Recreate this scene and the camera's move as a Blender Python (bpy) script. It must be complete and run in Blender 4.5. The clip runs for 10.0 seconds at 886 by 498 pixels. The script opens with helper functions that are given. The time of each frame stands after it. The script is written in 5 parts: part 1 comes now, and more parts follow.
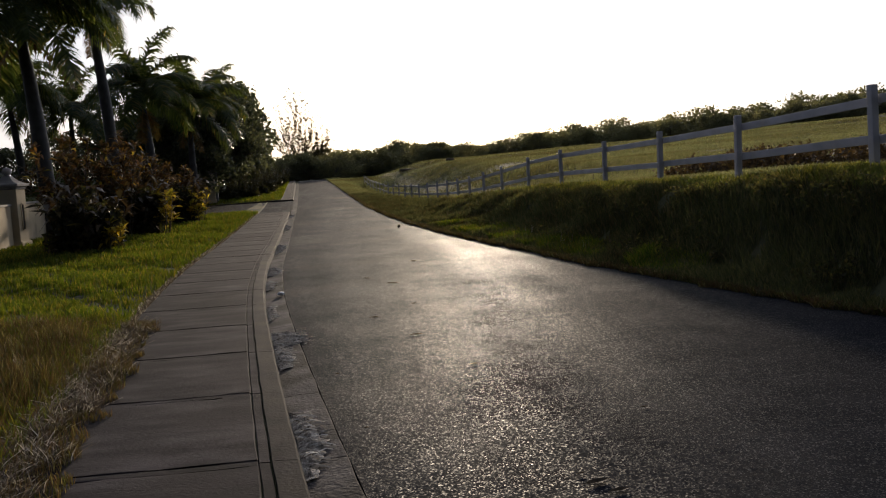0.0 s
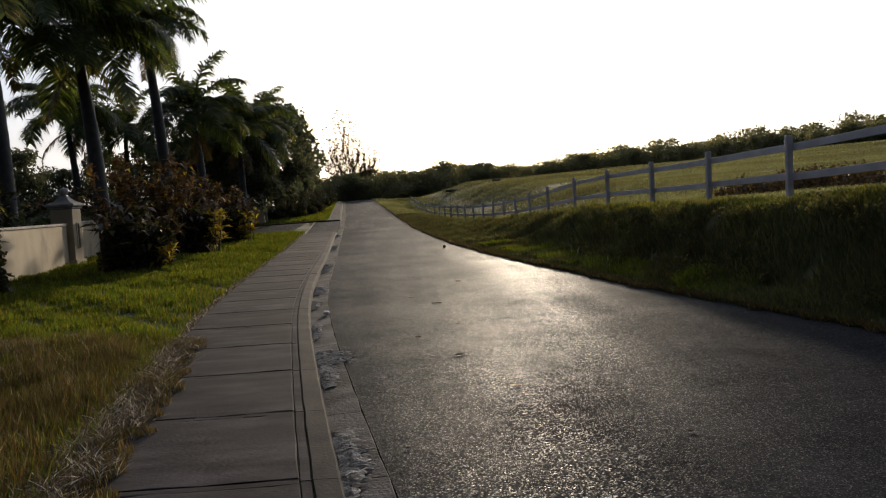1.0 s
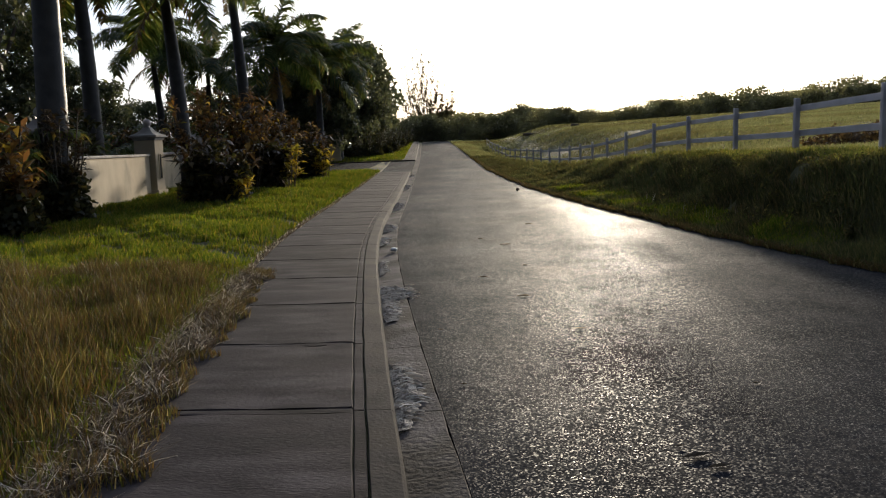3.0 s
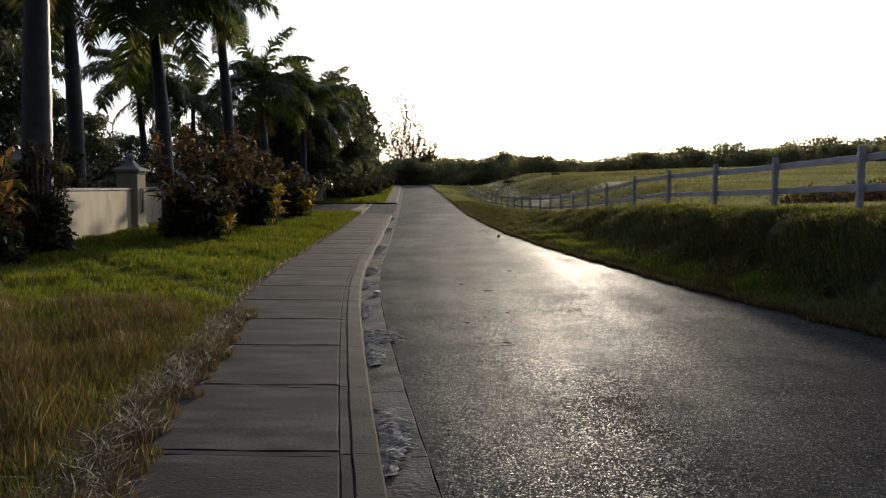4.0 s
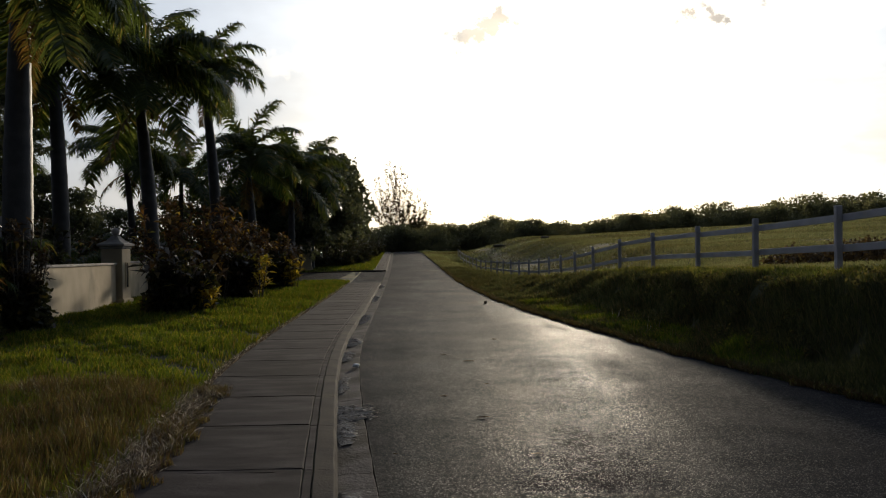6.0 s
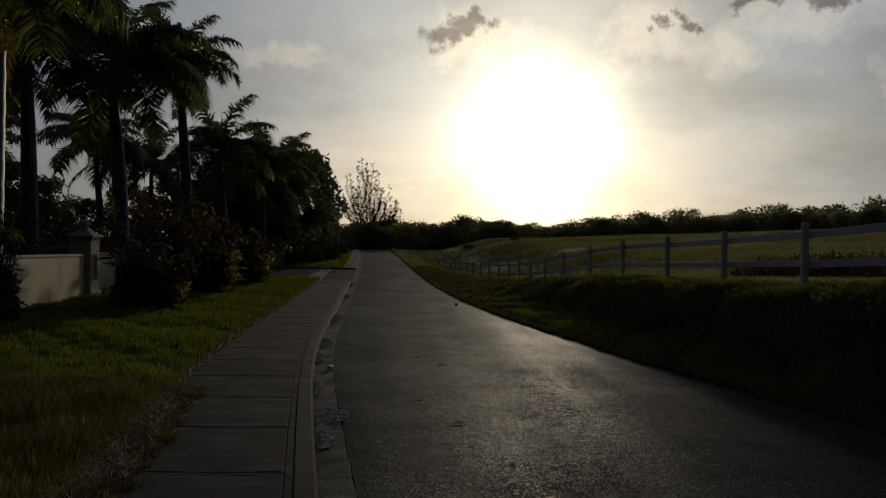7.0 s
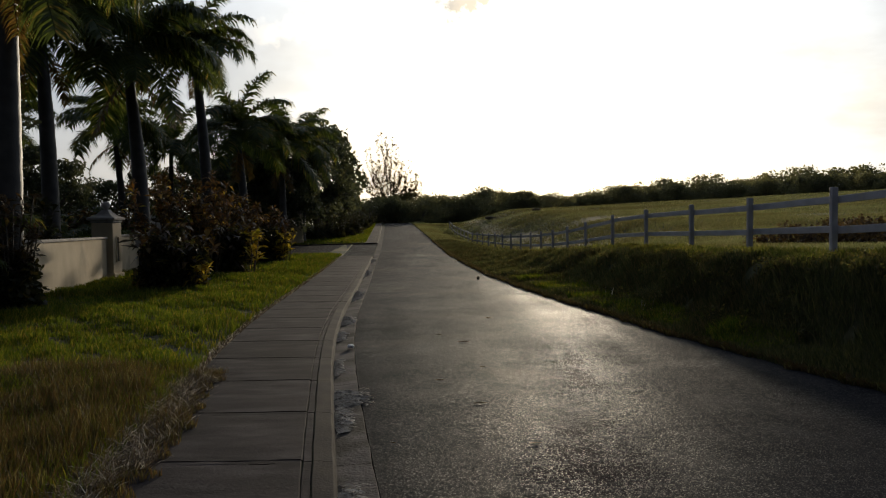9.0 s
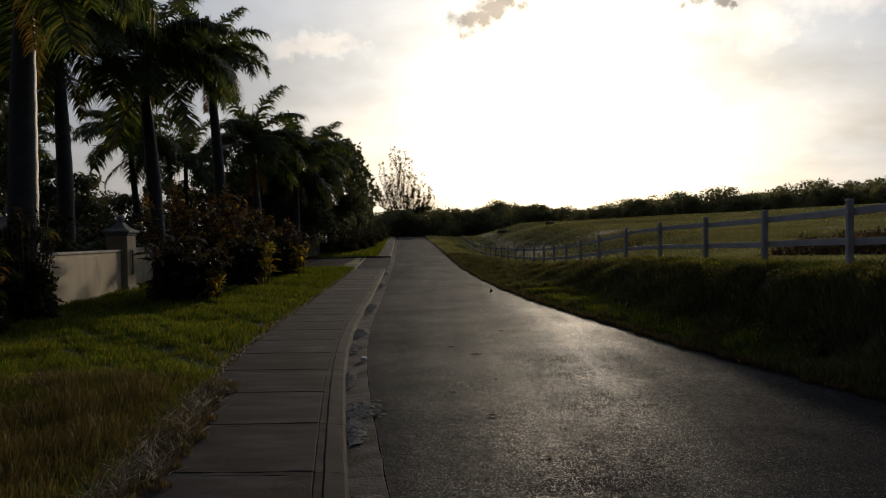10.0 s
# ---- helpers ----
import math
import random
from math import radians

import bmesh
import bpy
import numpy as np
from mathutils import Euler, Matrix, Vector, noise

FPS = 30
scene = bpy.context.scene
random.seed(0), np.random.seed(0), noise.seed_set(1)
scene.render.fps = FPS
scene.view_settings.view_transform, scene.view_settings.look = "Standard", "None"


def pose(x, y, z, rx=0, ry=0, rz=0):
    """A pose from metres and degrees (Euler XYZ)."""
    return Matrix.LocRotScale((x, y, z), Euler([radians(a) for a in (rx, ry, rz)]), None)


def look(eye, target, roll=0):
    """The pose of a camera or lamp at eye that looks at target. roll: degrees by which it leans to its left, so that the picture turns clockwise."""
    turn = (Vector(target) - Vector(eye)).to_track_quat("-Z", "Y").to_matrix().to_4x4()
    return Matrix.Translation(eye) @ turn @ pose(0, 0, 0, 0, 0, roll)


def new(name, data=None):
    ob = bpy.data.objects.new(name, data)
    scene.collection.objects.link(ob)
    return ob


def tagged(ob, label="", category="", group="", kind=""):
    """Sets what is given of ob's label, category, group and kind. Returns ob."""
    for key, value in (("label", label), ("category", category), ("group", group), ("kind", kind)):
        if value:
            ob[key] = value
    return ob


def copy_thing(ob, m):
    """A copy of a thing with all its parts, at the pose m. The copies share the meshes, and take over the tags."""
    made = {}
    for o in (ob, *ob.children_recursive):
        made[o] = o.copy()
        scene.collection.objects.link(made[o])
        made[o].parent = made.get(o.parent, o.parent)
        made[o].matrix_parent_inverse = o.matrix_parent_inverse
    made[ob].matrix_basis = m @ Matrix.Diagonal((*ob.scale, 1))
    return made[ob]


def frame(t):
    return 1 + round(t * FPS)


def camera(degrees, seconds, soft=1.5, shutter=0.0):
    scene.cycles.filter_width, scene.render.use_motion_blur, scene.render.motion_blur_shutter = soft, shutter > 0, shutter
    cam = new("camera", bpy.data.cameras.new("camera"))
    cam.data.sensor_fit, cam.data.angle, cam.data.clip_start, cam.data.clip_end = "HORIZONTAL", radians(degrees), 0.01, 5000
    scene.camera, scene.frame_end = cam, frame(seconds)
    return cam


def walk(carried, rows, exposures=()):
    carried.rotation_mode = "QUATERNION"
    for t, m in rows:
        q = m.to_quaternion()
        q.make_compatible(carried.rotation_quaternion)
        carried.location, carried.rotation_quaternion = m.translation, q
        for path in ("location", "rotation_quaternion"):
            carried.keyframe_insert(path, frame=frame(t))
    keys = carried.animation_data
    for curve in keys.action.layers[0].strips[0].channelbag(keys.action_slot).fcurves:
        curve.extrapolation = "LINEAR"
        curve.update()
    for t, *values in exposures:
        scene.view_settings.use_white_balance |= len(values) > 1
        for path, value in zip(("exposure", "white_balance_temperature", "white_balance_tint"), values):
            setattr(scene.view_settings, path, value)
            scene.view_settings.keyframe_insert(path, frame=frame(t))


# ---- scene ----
cam = camera(55.0, 10.0, soft=1.15)
PATH = [
    (0, look((-0.016, -0.001, 1.535), (1.878, 19.833, -0.205), -3.60)),
    (0.5, look((-0.018, -0.040, 1.530), (2.578, 19.754, 0.320), -1.71)),
    (1, look((0.006, 0.007, 1.526), (0.857, 19.953, 0.336), -3.51)),
    (1.5, look((0.064, 0.055, 1.506), (1.105, 19.983, 0.174), -1.86)),
    (2, look((0.066, 0.092, 1.488), (1.581, 19.969, -0.119), -3.15)),
    (2.5, look((0.106, 0.124, 1.461), (0.515, 20.014, -0.587), -3.89)),
    (2.7, look((0.102, 0.120, 1.453), (-0.362, 19.956, -1.055), -3.37)),
    (3.8, look((0.006, 0.049, 1.515), (-0.815, 19.965, -0.115), 0.47)),
    (4, look((0.001, 0.040, 1.489), (-0.412, 19.985, 0.071), 0.28)),
    (4.5, look((-0.004, -0.018, 1.504), (0.003, 19.930, 0.059), 0.02)),
    (5, look((0.149, 0.028, 1.511), (1.335, 19.959, 0.339), -1.15)),
    (5.2, look((0.174, 0.050, 1.444), (-0.203, 19.930, -0.718), -0.66)),
    (5.5, look((0.298, 0.131, 1.550), (0.558, 20.119, 0.901), -1.55)),
    (5.7, look((0.276, 0.140, 1.552), (0.124, 20.139, 1.653), -1.55)),
    (6.8, look((0.075, 0.076, 1.629), (0.259, 20.075, 1.740), 0.56)),
    (7, look((0.093, 0.003, 1.655), (0.592, 19.997, 1.726), 0.62)),
    (7.5, look((0.120, 0.045, 1.670), (0.872, 20.030, 1.442), 0.47)),
    (8, look((0.119, 0.123, 1.711), (0.359, 20.087, 0.548), 0.18)),
    (8.5, look((0.135, 0.102, 1.747), (0.239, 20.052, 0.331), -2.39)),
    (9, look((0.145, 0.199, 1.710), (0.120, 20.190, 1.124), -0.89)),
    (9.5, look((0.149, 0.200, 1.704), (0.081, 20.190, 1.105), -0.42)),
    (10, look((0.149, 0.224, 1.684), (-0.178, 20.220, 1.424), -0.89)),
]
EXPOSURES = [
    (0.0, -0.75, 6700, 15), (1.0, -0.7, 6650, 13), (2.0, -0.78, 6550, 12), (2.5, -0.55, 6500, 12), (2.7, -0.4, 6450, 11), (3.8, -0.2, 6350, 12),
    (4.0, -0.45, 6350, 12), (4.5, -0.42, 6350, 13), (5.0, -0.45, 6350, 12), (5.5, -0.18, 6350, 12), (5.7, -0.5, 6400, 11),
    (6.8, -2.68, 6650, 9), (7.5, -2.83, 6650, 9), (7.9, -2.78, 6600, 9), (8.0, -2.6, 6550, 8), (8.1, -2.1, 6500, 7), (8.2, -1.5, 6480, 6), (8.3, -0.95, 6450, 5), (8.7, -0.95, 6450, 5),
    (9.0, -1.3, 6650, 9), (9.5, -1.62, 6700, 11), (10.0, -1.88, 6700, 12),
]
walk(cam, PATH, EXPOSURES)

# ---- sky and sun ----
SUN_AZ, SUN_EL = radians(7.7), radians(7.8)
SUN_DIR = Vector((math.sin(SUN_AZ) * math.cos(SUN_EL), math.cos(SUN_AZ) * math.cos(SUN_EL), math.sin(SUN_EL)))


def build_world():
    world = bpy.data.worlds.new("sky")
    world.use_nodes = True
    scene.world = world
    nt = world.node_tree
    nt.nodes.clear()
    N, L = nt.nodes.new, nt.links.new
    out, bg = N("ShaderNodeOutputWorld"), N("ShaderNodeBackground")
    sky = N("ShaderNodeTexSky")
    sky.sky_type, sky.sun_disc = "NISHITA", False
    sky.sun_elevation, sky.sun_rotation = SUN_EL, SUN_AZ
    sky.air_density, sky.dust_density, sky.ozone_density = 1.0, 2.0, 1.0
    bg.inputs["Strength"].default_value = 0.12
    tc = N("ShaderNodeTexCoord")

    def math_node(op, a, b=None, c=None):
        m = N("ShaderNodeMath")
        m.operation = op
        for i, v in enumerate((a, b, c)):
            if v is None:
                continue
            if isinstance(v, (int, float)):
                m.inputs[i].default_value = v
            else:
                L(v, m.inputs[i])
        return m.outputs[0]

    dot = N("ShaderNodeVectorMath")
    dot.operation = "DOT_PRODUCT"
    norm = N("ShaderNodeVectorMath")
    norm.operation = "NORMALIZE"
    L(tc.outputs["Generated"], norm.inputs[0])
    L(norm.outputs[0], dot.inputs[0])
    dot.inputs[1].default_value = SUN_DIR
    ang = math_node("ARCCOSINE", math_node("MINIMUM", dot.outputs["Value"], 0.99999))
    # veil of thin cloud round the sun: a bright core and a wide skirt
    core = math_node("POWER", 2.718, math_node("MULTIPLY", math_node("POWER", math_node("DIVIDE", ang, 0.062), 2.0), -1.0))
    halo = math_node("POWER", 2.718, math_node("DIVIDE", ang, -0.075))
    skirt = math_node("POWER", 2.718, math_node("DIVIDE", ang, -0.17))
    wide = math_node("POWER", 2.718, math_node("DIVIDE", ang, -0.36))
    # clouds, drawn out sideways towards the horizon
    sep = N("ShaderNodeSeparateXYZ")
    L(norm.outputs[0], sep.inputs[0])
    lift = math_node("ADD", math_node("MAXIMUM", sep.outputs[2], 0.0), 0.22)
    comb = N("ShaderNodeCombineXYZ")
    L(math_node("DIVIDE", sep.outputs[0], lift), comb.inputs[0])
    L(math_node("DIVIDE", sep.outputs[1], lift), comb.inputs[1])
    comb.inputs[2].default_value = 3.7

    def cloud(scale, detail, low, high, shift):
        mp, tex, ramp = N("ShaderNodeMapping"), N("ShaderNodeTexNoise"), N("ShaderNodeValToRGB")
        mp.inputs["Location"].default_value = shift
        L(comb.outputs[0], mp.inputs["Vector"])
        L(mp.outputs[0], tex.inputs["Vector"])
        tex.inputs["Scale"].default_value, tex.inputs["Detail"].default_value = scale, detail
        tex.inputs["Roughness"].default_value = 0.55
        ramp.color_ramp.elements[0].position, ramp.color_ramp.elements[1].position = low, high
        L(tex.outputs["Fac"], ramp.inputs["Fac"])
        return ramp.outputs["Color"]

    def mix(fac, a, b, mode="MIX"):
        m = N("ShaderNodeMix")
        m.data_type, m.blend_type = "RGBA", mode
        for i, v in ((0, fac), (6, a), (7, b)):
            if isinstance(v, (int, float, tuple)):
                m.inputs[i].default_value = v
            else:
                L(v, m.inputs[i])
        return m.outputs[2]

    def tint(value, colour):
        m = N("ShaderNodeVectorMath")
        m.operation = "SCALE"
        m.inputs[0].default_value = colour
        L(value, m.inputs["Scale"])
        return m.outputs[0]

    # directions, stirred so that the clouds have torn edges
    stir, stir_rgb = N("ShaderNodeTexNoise"), N("ShaderNodeSeparateColor")
    stir.inputs["Scale"].default_value, stir.inputs["Detail"].default_value, stir.inputs["Roughness"].default_value = 26.0, 7.0, 0.62
    L(norm.outputs[0], stir.inputs["Vector"])
    L(stir.outputs["Color"], stir_rgb.inputs[0])
    az = math_node("ADD", math_node("ARCTAN2", sep.outputs[0], sep.outputs[1]), math_node("MULTIPLY", math_node("SUBTRACT", stir_rgb.outputs[0], 0.5), 0.14))
    el = math_node("ADD", math_node("ARCSINE", sep.outputs[2]), math_node("MULTIPLY", math_node("SUBTRACT", stir_rgb.outputs[1], 0.5), 0.08))

    def bank(a, e, wa, we):
        """A soft oval round a direction in degrees, where cumulus gathers."""
        da = math_node("DIVIDE", math_node("SUBTRACT", az, radians(a)), radians(wa))
        de = math_node("DIVIDE", math_node("SUBTRACT", el, radians(e)), radians(we))
        r2 = math_node("ADD", math_node("POWER", math_node("ABSOLUTE", da), 2.0), math_node("POWER", math_node("ABSOLUTE", de), 2.0))
        return math_node("POWER", 2.718, math_node("MULTIPLY", r2, -1.0))

    fluff, puff_ramp = N("ShaderNodeTexNoise"), N("ShaderNodeValToRGB")
    fluff.inputs["Scale"].default_value, fluff.inputs["Detail"].default_value, fluff.inputs["Roughness"].default_value = 20.0, 8.0, 0.6
    L(norm.outputs[0], fluff.inputs["Vector"])

    def gathered(specs):
        total = None
        for spec in specs:
            b = bank(*spec)
            total = b if total is None else math_node("MAXIMUM", total, b)
        return total

    # sunlit cumulus, and the grey undersides and small shaded clouds
    bright = gathered(((3.2, 14.2, 3.6, 2.0), (14.8, 15.4, 3.4, 3.2), (19.2, 13.2, 4.4, 2.2), (24.4, 15.2, 6.0, 2.8), (28.8, 9.8, 1.5, 1.9), (-9.4, 12.6, 5.0, 0.8),
                       (30.0, 22.0, 9.0, 4.0), (-14.0, 26.0, 12.0, 5.0), (-70.0, 20.0, 25.0, 8.0), (90.0, 24.0, 30.0, 9.0), (170.0, 22.0, 40.0, 10.0)))
    shaded = gathered(((1.1, 14.3, 2.3, 1.1), (3.4, 15.1, 1.5, 1.0), (16.6, 14.8, 1.0, 0.7), (21.5, 15.9, 2.4, 0.7), (27.0, 16.0, 4.0, 0.8),
                       (30.0, 20.5, 8.0, 1.6), (95.0, 20.0, 24.0, 3.0), (170.0, 18.0, 30.0, 3.0)))
    puff_ramp.color_ramp.elements[0].position, puff_ramp.color_ramp.elements[1].position = 0.66, 0.96
    heap = math_node("ADD", math_node("MULTIPLY", bright, 0.46), math_node("MULTIPLY", fluff.outputs["Fac"], 1.0))
    L(heap, puff_ramp.inputs["Fac"])
    thick_ramp = N("ShaderNodeValToRGB")
    thick_ramp.color_ramp.elements[0].position, thick_ramp.color_ramp.elements[1].position = 0.74, 1.12
    L(math_node("ADD", math_node("MULTIPLY", shaded, 0.58), math_node("MULTIPLY", fluff.outputs["Fac"], 0.95)), thick_ramp.inputs["Fac"])
    high_veil = cloud(1.1, 4.0, 0.30, 0.72, (2.0, 1.0, 0.0))
    streaks = cloud(2.3, 6.0, 0.42, 0.66, (1.2, 4.1, 0.0))
    hazed = mix(0.7, sky.outputs[0], (2.15, 2.8, 4.3, 1))
    base = mix(math_node("MULTIPLY", high_veil, 0.7), hazed, (2.3, 2.7, 3.5, 1))
    side = N("ShaderNodeMapRange")
    side.interpolation_type = "SMOOTHSTEP"
    for key, value in (("From Min", -0.3), ("From Max", 0.9), ("To Min", 0.40), ("To Max", 1.7)):
        side.inputs[key].default_value = value
    L(dot.outputs["Value"], side.inputs["Value"])
    scaled = N("ShaderNodeVectorMath")
    scaled.operation = "SCALE"
    L(base, scaled.inputs[0])
    L(side.outputs[0], scaled.inputs["Scale"])
    base = scaled.outputs[0]
    glow = mix(1.0, tint(core, (190.0, 180.0, 140.0)), tint(skirt, (14.5, 12.4, 6.0)), "ADD")
    glow = mix(1.0, glow, tint(halo, (40.0, 36.0, 20.0)), "ADD")
    glow = mix(1.0, glow, tint(math_node("MULTIPLY", wide, math_node("SUBTRACT", 1.12, math_node("MULTIPLY", streaks, 0.42))), (23.0, 25.6, 28.6)), "ADD")
    low = math_node("MULTIPLY", math_node("POWER", 2.718, math_node("DIVIDE", math_node("ABSOLUTE", math_node("ARCSINE", sep.outputs[2])), -0.09)), wide)
    glow = mix(1.0, glow, tint(low, (13.0, 9.8, 1.6)), "ADD")
    clear = mix(1.0, base, glow, "ADD")
    thin = mix(math_node("MULTIPLY", puff_ramp.outputs["Color"], 0.9), clear, (1.42, 1.33, 1.22, 1), "MULTIPLY")
    total = mix(math_node("MULTIPLY", thick_ramp.outputs["Color"], 0.95), thin, (0.36, 0.345, 0.34, 1), "MULTIPLY")
    L(total, bg.inputs["Color"])
    L(bg.outputs[0], out.inputs[0])


build_world()
sun = new("sun", bpy.data.lights.new("sun", "SUN"))
sun.data.energy, sun.data.angle, sun.data.color = 5.0, radians(1.6), (1.0, 0.86, 0.66)
sun.matrix_world = look((0, 0, 60), Vector((0, 0, 60)) - SUN_DIR)


# ---- materials ----
def shader(name, c1, c2, scale=4.0, rough=0.8, bump=0.3, bump_scale=40.0, c3=None, c3_scale=0.6, c3_low=0.5, c3_high=0.7,
           island=0.0, obj=0.0, translucent=0.0, spec=0.3, dist=0.01, tcolour=None, stretch=None):
    m = bpy.data.materials.new(name)
    m.use_nodes = True
    nt = m.node_tree
    N, L = nt.nodes.new, nt.links.new
    bsdf, out = nt.nodes["Principled BSDF"], nt.nodes["Material Output"]
    tc = N("ShaderNodeTexCoord")
    geo = N("ShaderNodeNewGeometry")
    info = N("ShaderNodeObjectInfo")

    def noise_tex(sc, detail=6.0):
        t = N("ShaderNodeTexNoise")
        t.inputs["Scale"].default_value, t.inputs["Detail"].default_value = sc, detail
        if stretch:
            mp = N("ShaderNodeMapping")
            mp.inputs["Scale"].default_value = stretch
            L(geo.outputs["Position"], mp.inputs["Vector"])
            L(mp.outputs[0], t.inputs["Vector"])
        else:
            L(geo.outputs["Position"], t.inputs["Vector"])
        return t.outputs["Fac"]

    def mixc(f, a, b, mode="MIX"):
        x = N("ShaderNodeMix")
        x.data_type, x.blend_type = "RGBA", mode
        for i, v in ((0, f), (6, a), (7, b)):
            if isinstance(v, (int, float)):
                x.inputs[i].default_value = v
            elif isinstance(v, tuple):
                x.inputs[i].default_value = (*v, 1)
            else:
                L(v, x.inputs[i])
        return x.outputs[2]

    r = N("ShaderNodeValToRGB")
    r.color_ramp.elements[0].position, r.color_ramp.elements[1].position = 0.35, 0.68
    L(noise_tex(scale), r.inputs["Fac"])
    col = mixc(r.outputs["Color"], c1, c2)
    if c3:
        r3 = N("ShaderNodeValToRGB")
        r3.color_ramp.elements[0].position, r3.color_ramp.elements[1].position = c3_low, c3_high
        L(noise_tex(c3_scale, 5.0), r3.inputs["Fac"])
        col = mixc(r3.outputs["Color"], col, c3)
    for amount, source in ((island, geo.outputs["Random Per Island"]), (obj, info.outputs["Random"])):
        if amount:
            mr = N("ShaderNodeMapRange")
            mr.inputs["To Min"].default_value, mr.inputs["To Max"].default_value = 1 - amount, 1 + amount
            L(source, mr.inputs["Value"])
            hsv = N("ShaderNodeHueSaturation")
            L(mr.outputs[0], hsv.inputs["Value"])
            L(col, hsv.inputs["Color"])
            col = hsv.outputs["Color"]
    L(col, bsdf.inputs["Base Color"])
    bsdf.inputs["Roughness"].default_value = rough
    bsdf.inputs["Specular IOR Level"].default_value = spec
    if bump:
        b = N("ShaderNodeBump")
        b.inputs["Strength"].default_value, b.inputs["Distance"].default_value = bump, dist
        L(noise_tex(bump_scale, 8.0), b.inputs["Height"])
        L(b.outputs[0], bsdf.inputs["Normal"])
    if translucent:
        t, ms = N("ShaderNodeBsdfTranslucent"), N("ShaderNodeMixShader")
        if tcolour:
            L(mixc(1.0, col, tcolour, "MULTIPLY"), t.inputs["Color"])
        else:
            L(col, t.inputs["Color"])
        ms.inputs[0].default_value = translucent
        L(bsdf.outputs[0], ms.inputs[1])
        L(t.outputs[0], ms.inputs[2])
        L(ms.outputs[0], out.inputs["Surface"])
    return m


def leaf_shader(name, stops, rough=0.45, translucent=0.4, gain=(1.6, 1.5, 0.8), patch=None):
    """Leaves whose colour is drawn leaf by leaf from a few tones."""
    m = bpy.data.materials.new(name)
    m.use_nodes = True
    nt = m.node_tree
    N, L = nt.nodes.new, nt.links.new
    bsdf, out = nt.nodes["Principled BSDF"], nt.nodes["Material Output"]
    geo, ramp = N("ShaderNodeNewGeometry"), N("ShaderNodeValToRGB")
    ramp.color_ramp.interpolation = "LINEAR"
    while len(ramp.color_ramp.elements) < len(stops):
        ramp.color_ramp.elements.new(0.5)
    for e, (p, c) in zip(ramp.color_ramp.elements, stops):
        e.position, e.color = p, (*c, 1)
    L(geo.outputs["Random Per Island"], ramp.inputs["Fac"])
    tone = ramp.outputs["Color"]
    if patch:
        # broad patches of another tone, drawn out across the slope
        stretch, dry = patch
        mp, tex, edge, blend = N("ShaderNodeMapping"), N("ShaderNodeTexNoise"), N("ShaderNodeMapRange"), N("ShaderNodeMix")
        mp.inputs["Scale"].default_value = stretch
        L(geo.outputs["Position"], mp.inputs["Vector"])
        L(mp.outputs[0], tex.inputs["Vector"])
        tex.inputs["Scale"].default_value, tex.inputs["Detail"].default_value = 1.0, 5.0
        edge.inputs["From Min"].default_value, edge.inputs["From Max"].default_value = 0.44, 0.60
        L(tex.outputs["Fac"], edge.inputs["Value"])
        blend.data_type = "RGBA"
        blend.blend_type = "MULTIPLY"
        L(edge.outputs[0], blend.inputs[0])
        L(tone, blend.inputs[6])
        blend.inputs[7].default_value = (*dry, 1)
        tone = blend.outputs[2]
    L(tone, bsdf.inputs["Base Color"])
    bsdf.inputs["Roughness"].default_value = rough
    bsdf.inputs["Specular IOR Level"].default_value = 0.35
    t, ms, mul = N("ShaderNodeBsdfTranslucent"), N("ShaderNodeMixShader"), N("ShaderNodeMix")
    mul.data_type, mul.blend_type = "RGBA", "MULTIPLY"
    mul.inputs[0].default_value = 1.0
    L(tone, mul.inputs[6])
    mul.inputs[7].default_value = (*gain, 1)
    L(mul.outputs[2], t.inputs["Color"])
    ms.inputs[0].default_value = translucent
    L(bsdf.outputs[0], ms.inputs[1])
    L(t.outputs[0], ms.inputs[2])
    L(ms.outputs[0], out.inputs["Surface"])
    return m


M_SOIL = shader("soil_turf", (0.042, 0.045, 0.02), (0.08, 0.08, 0.034), 1.2, 0.95, 0.6, 18.0, (0.17, 0.145, 0.075), 0.35, 0.5, 0.72, dist=0.04)


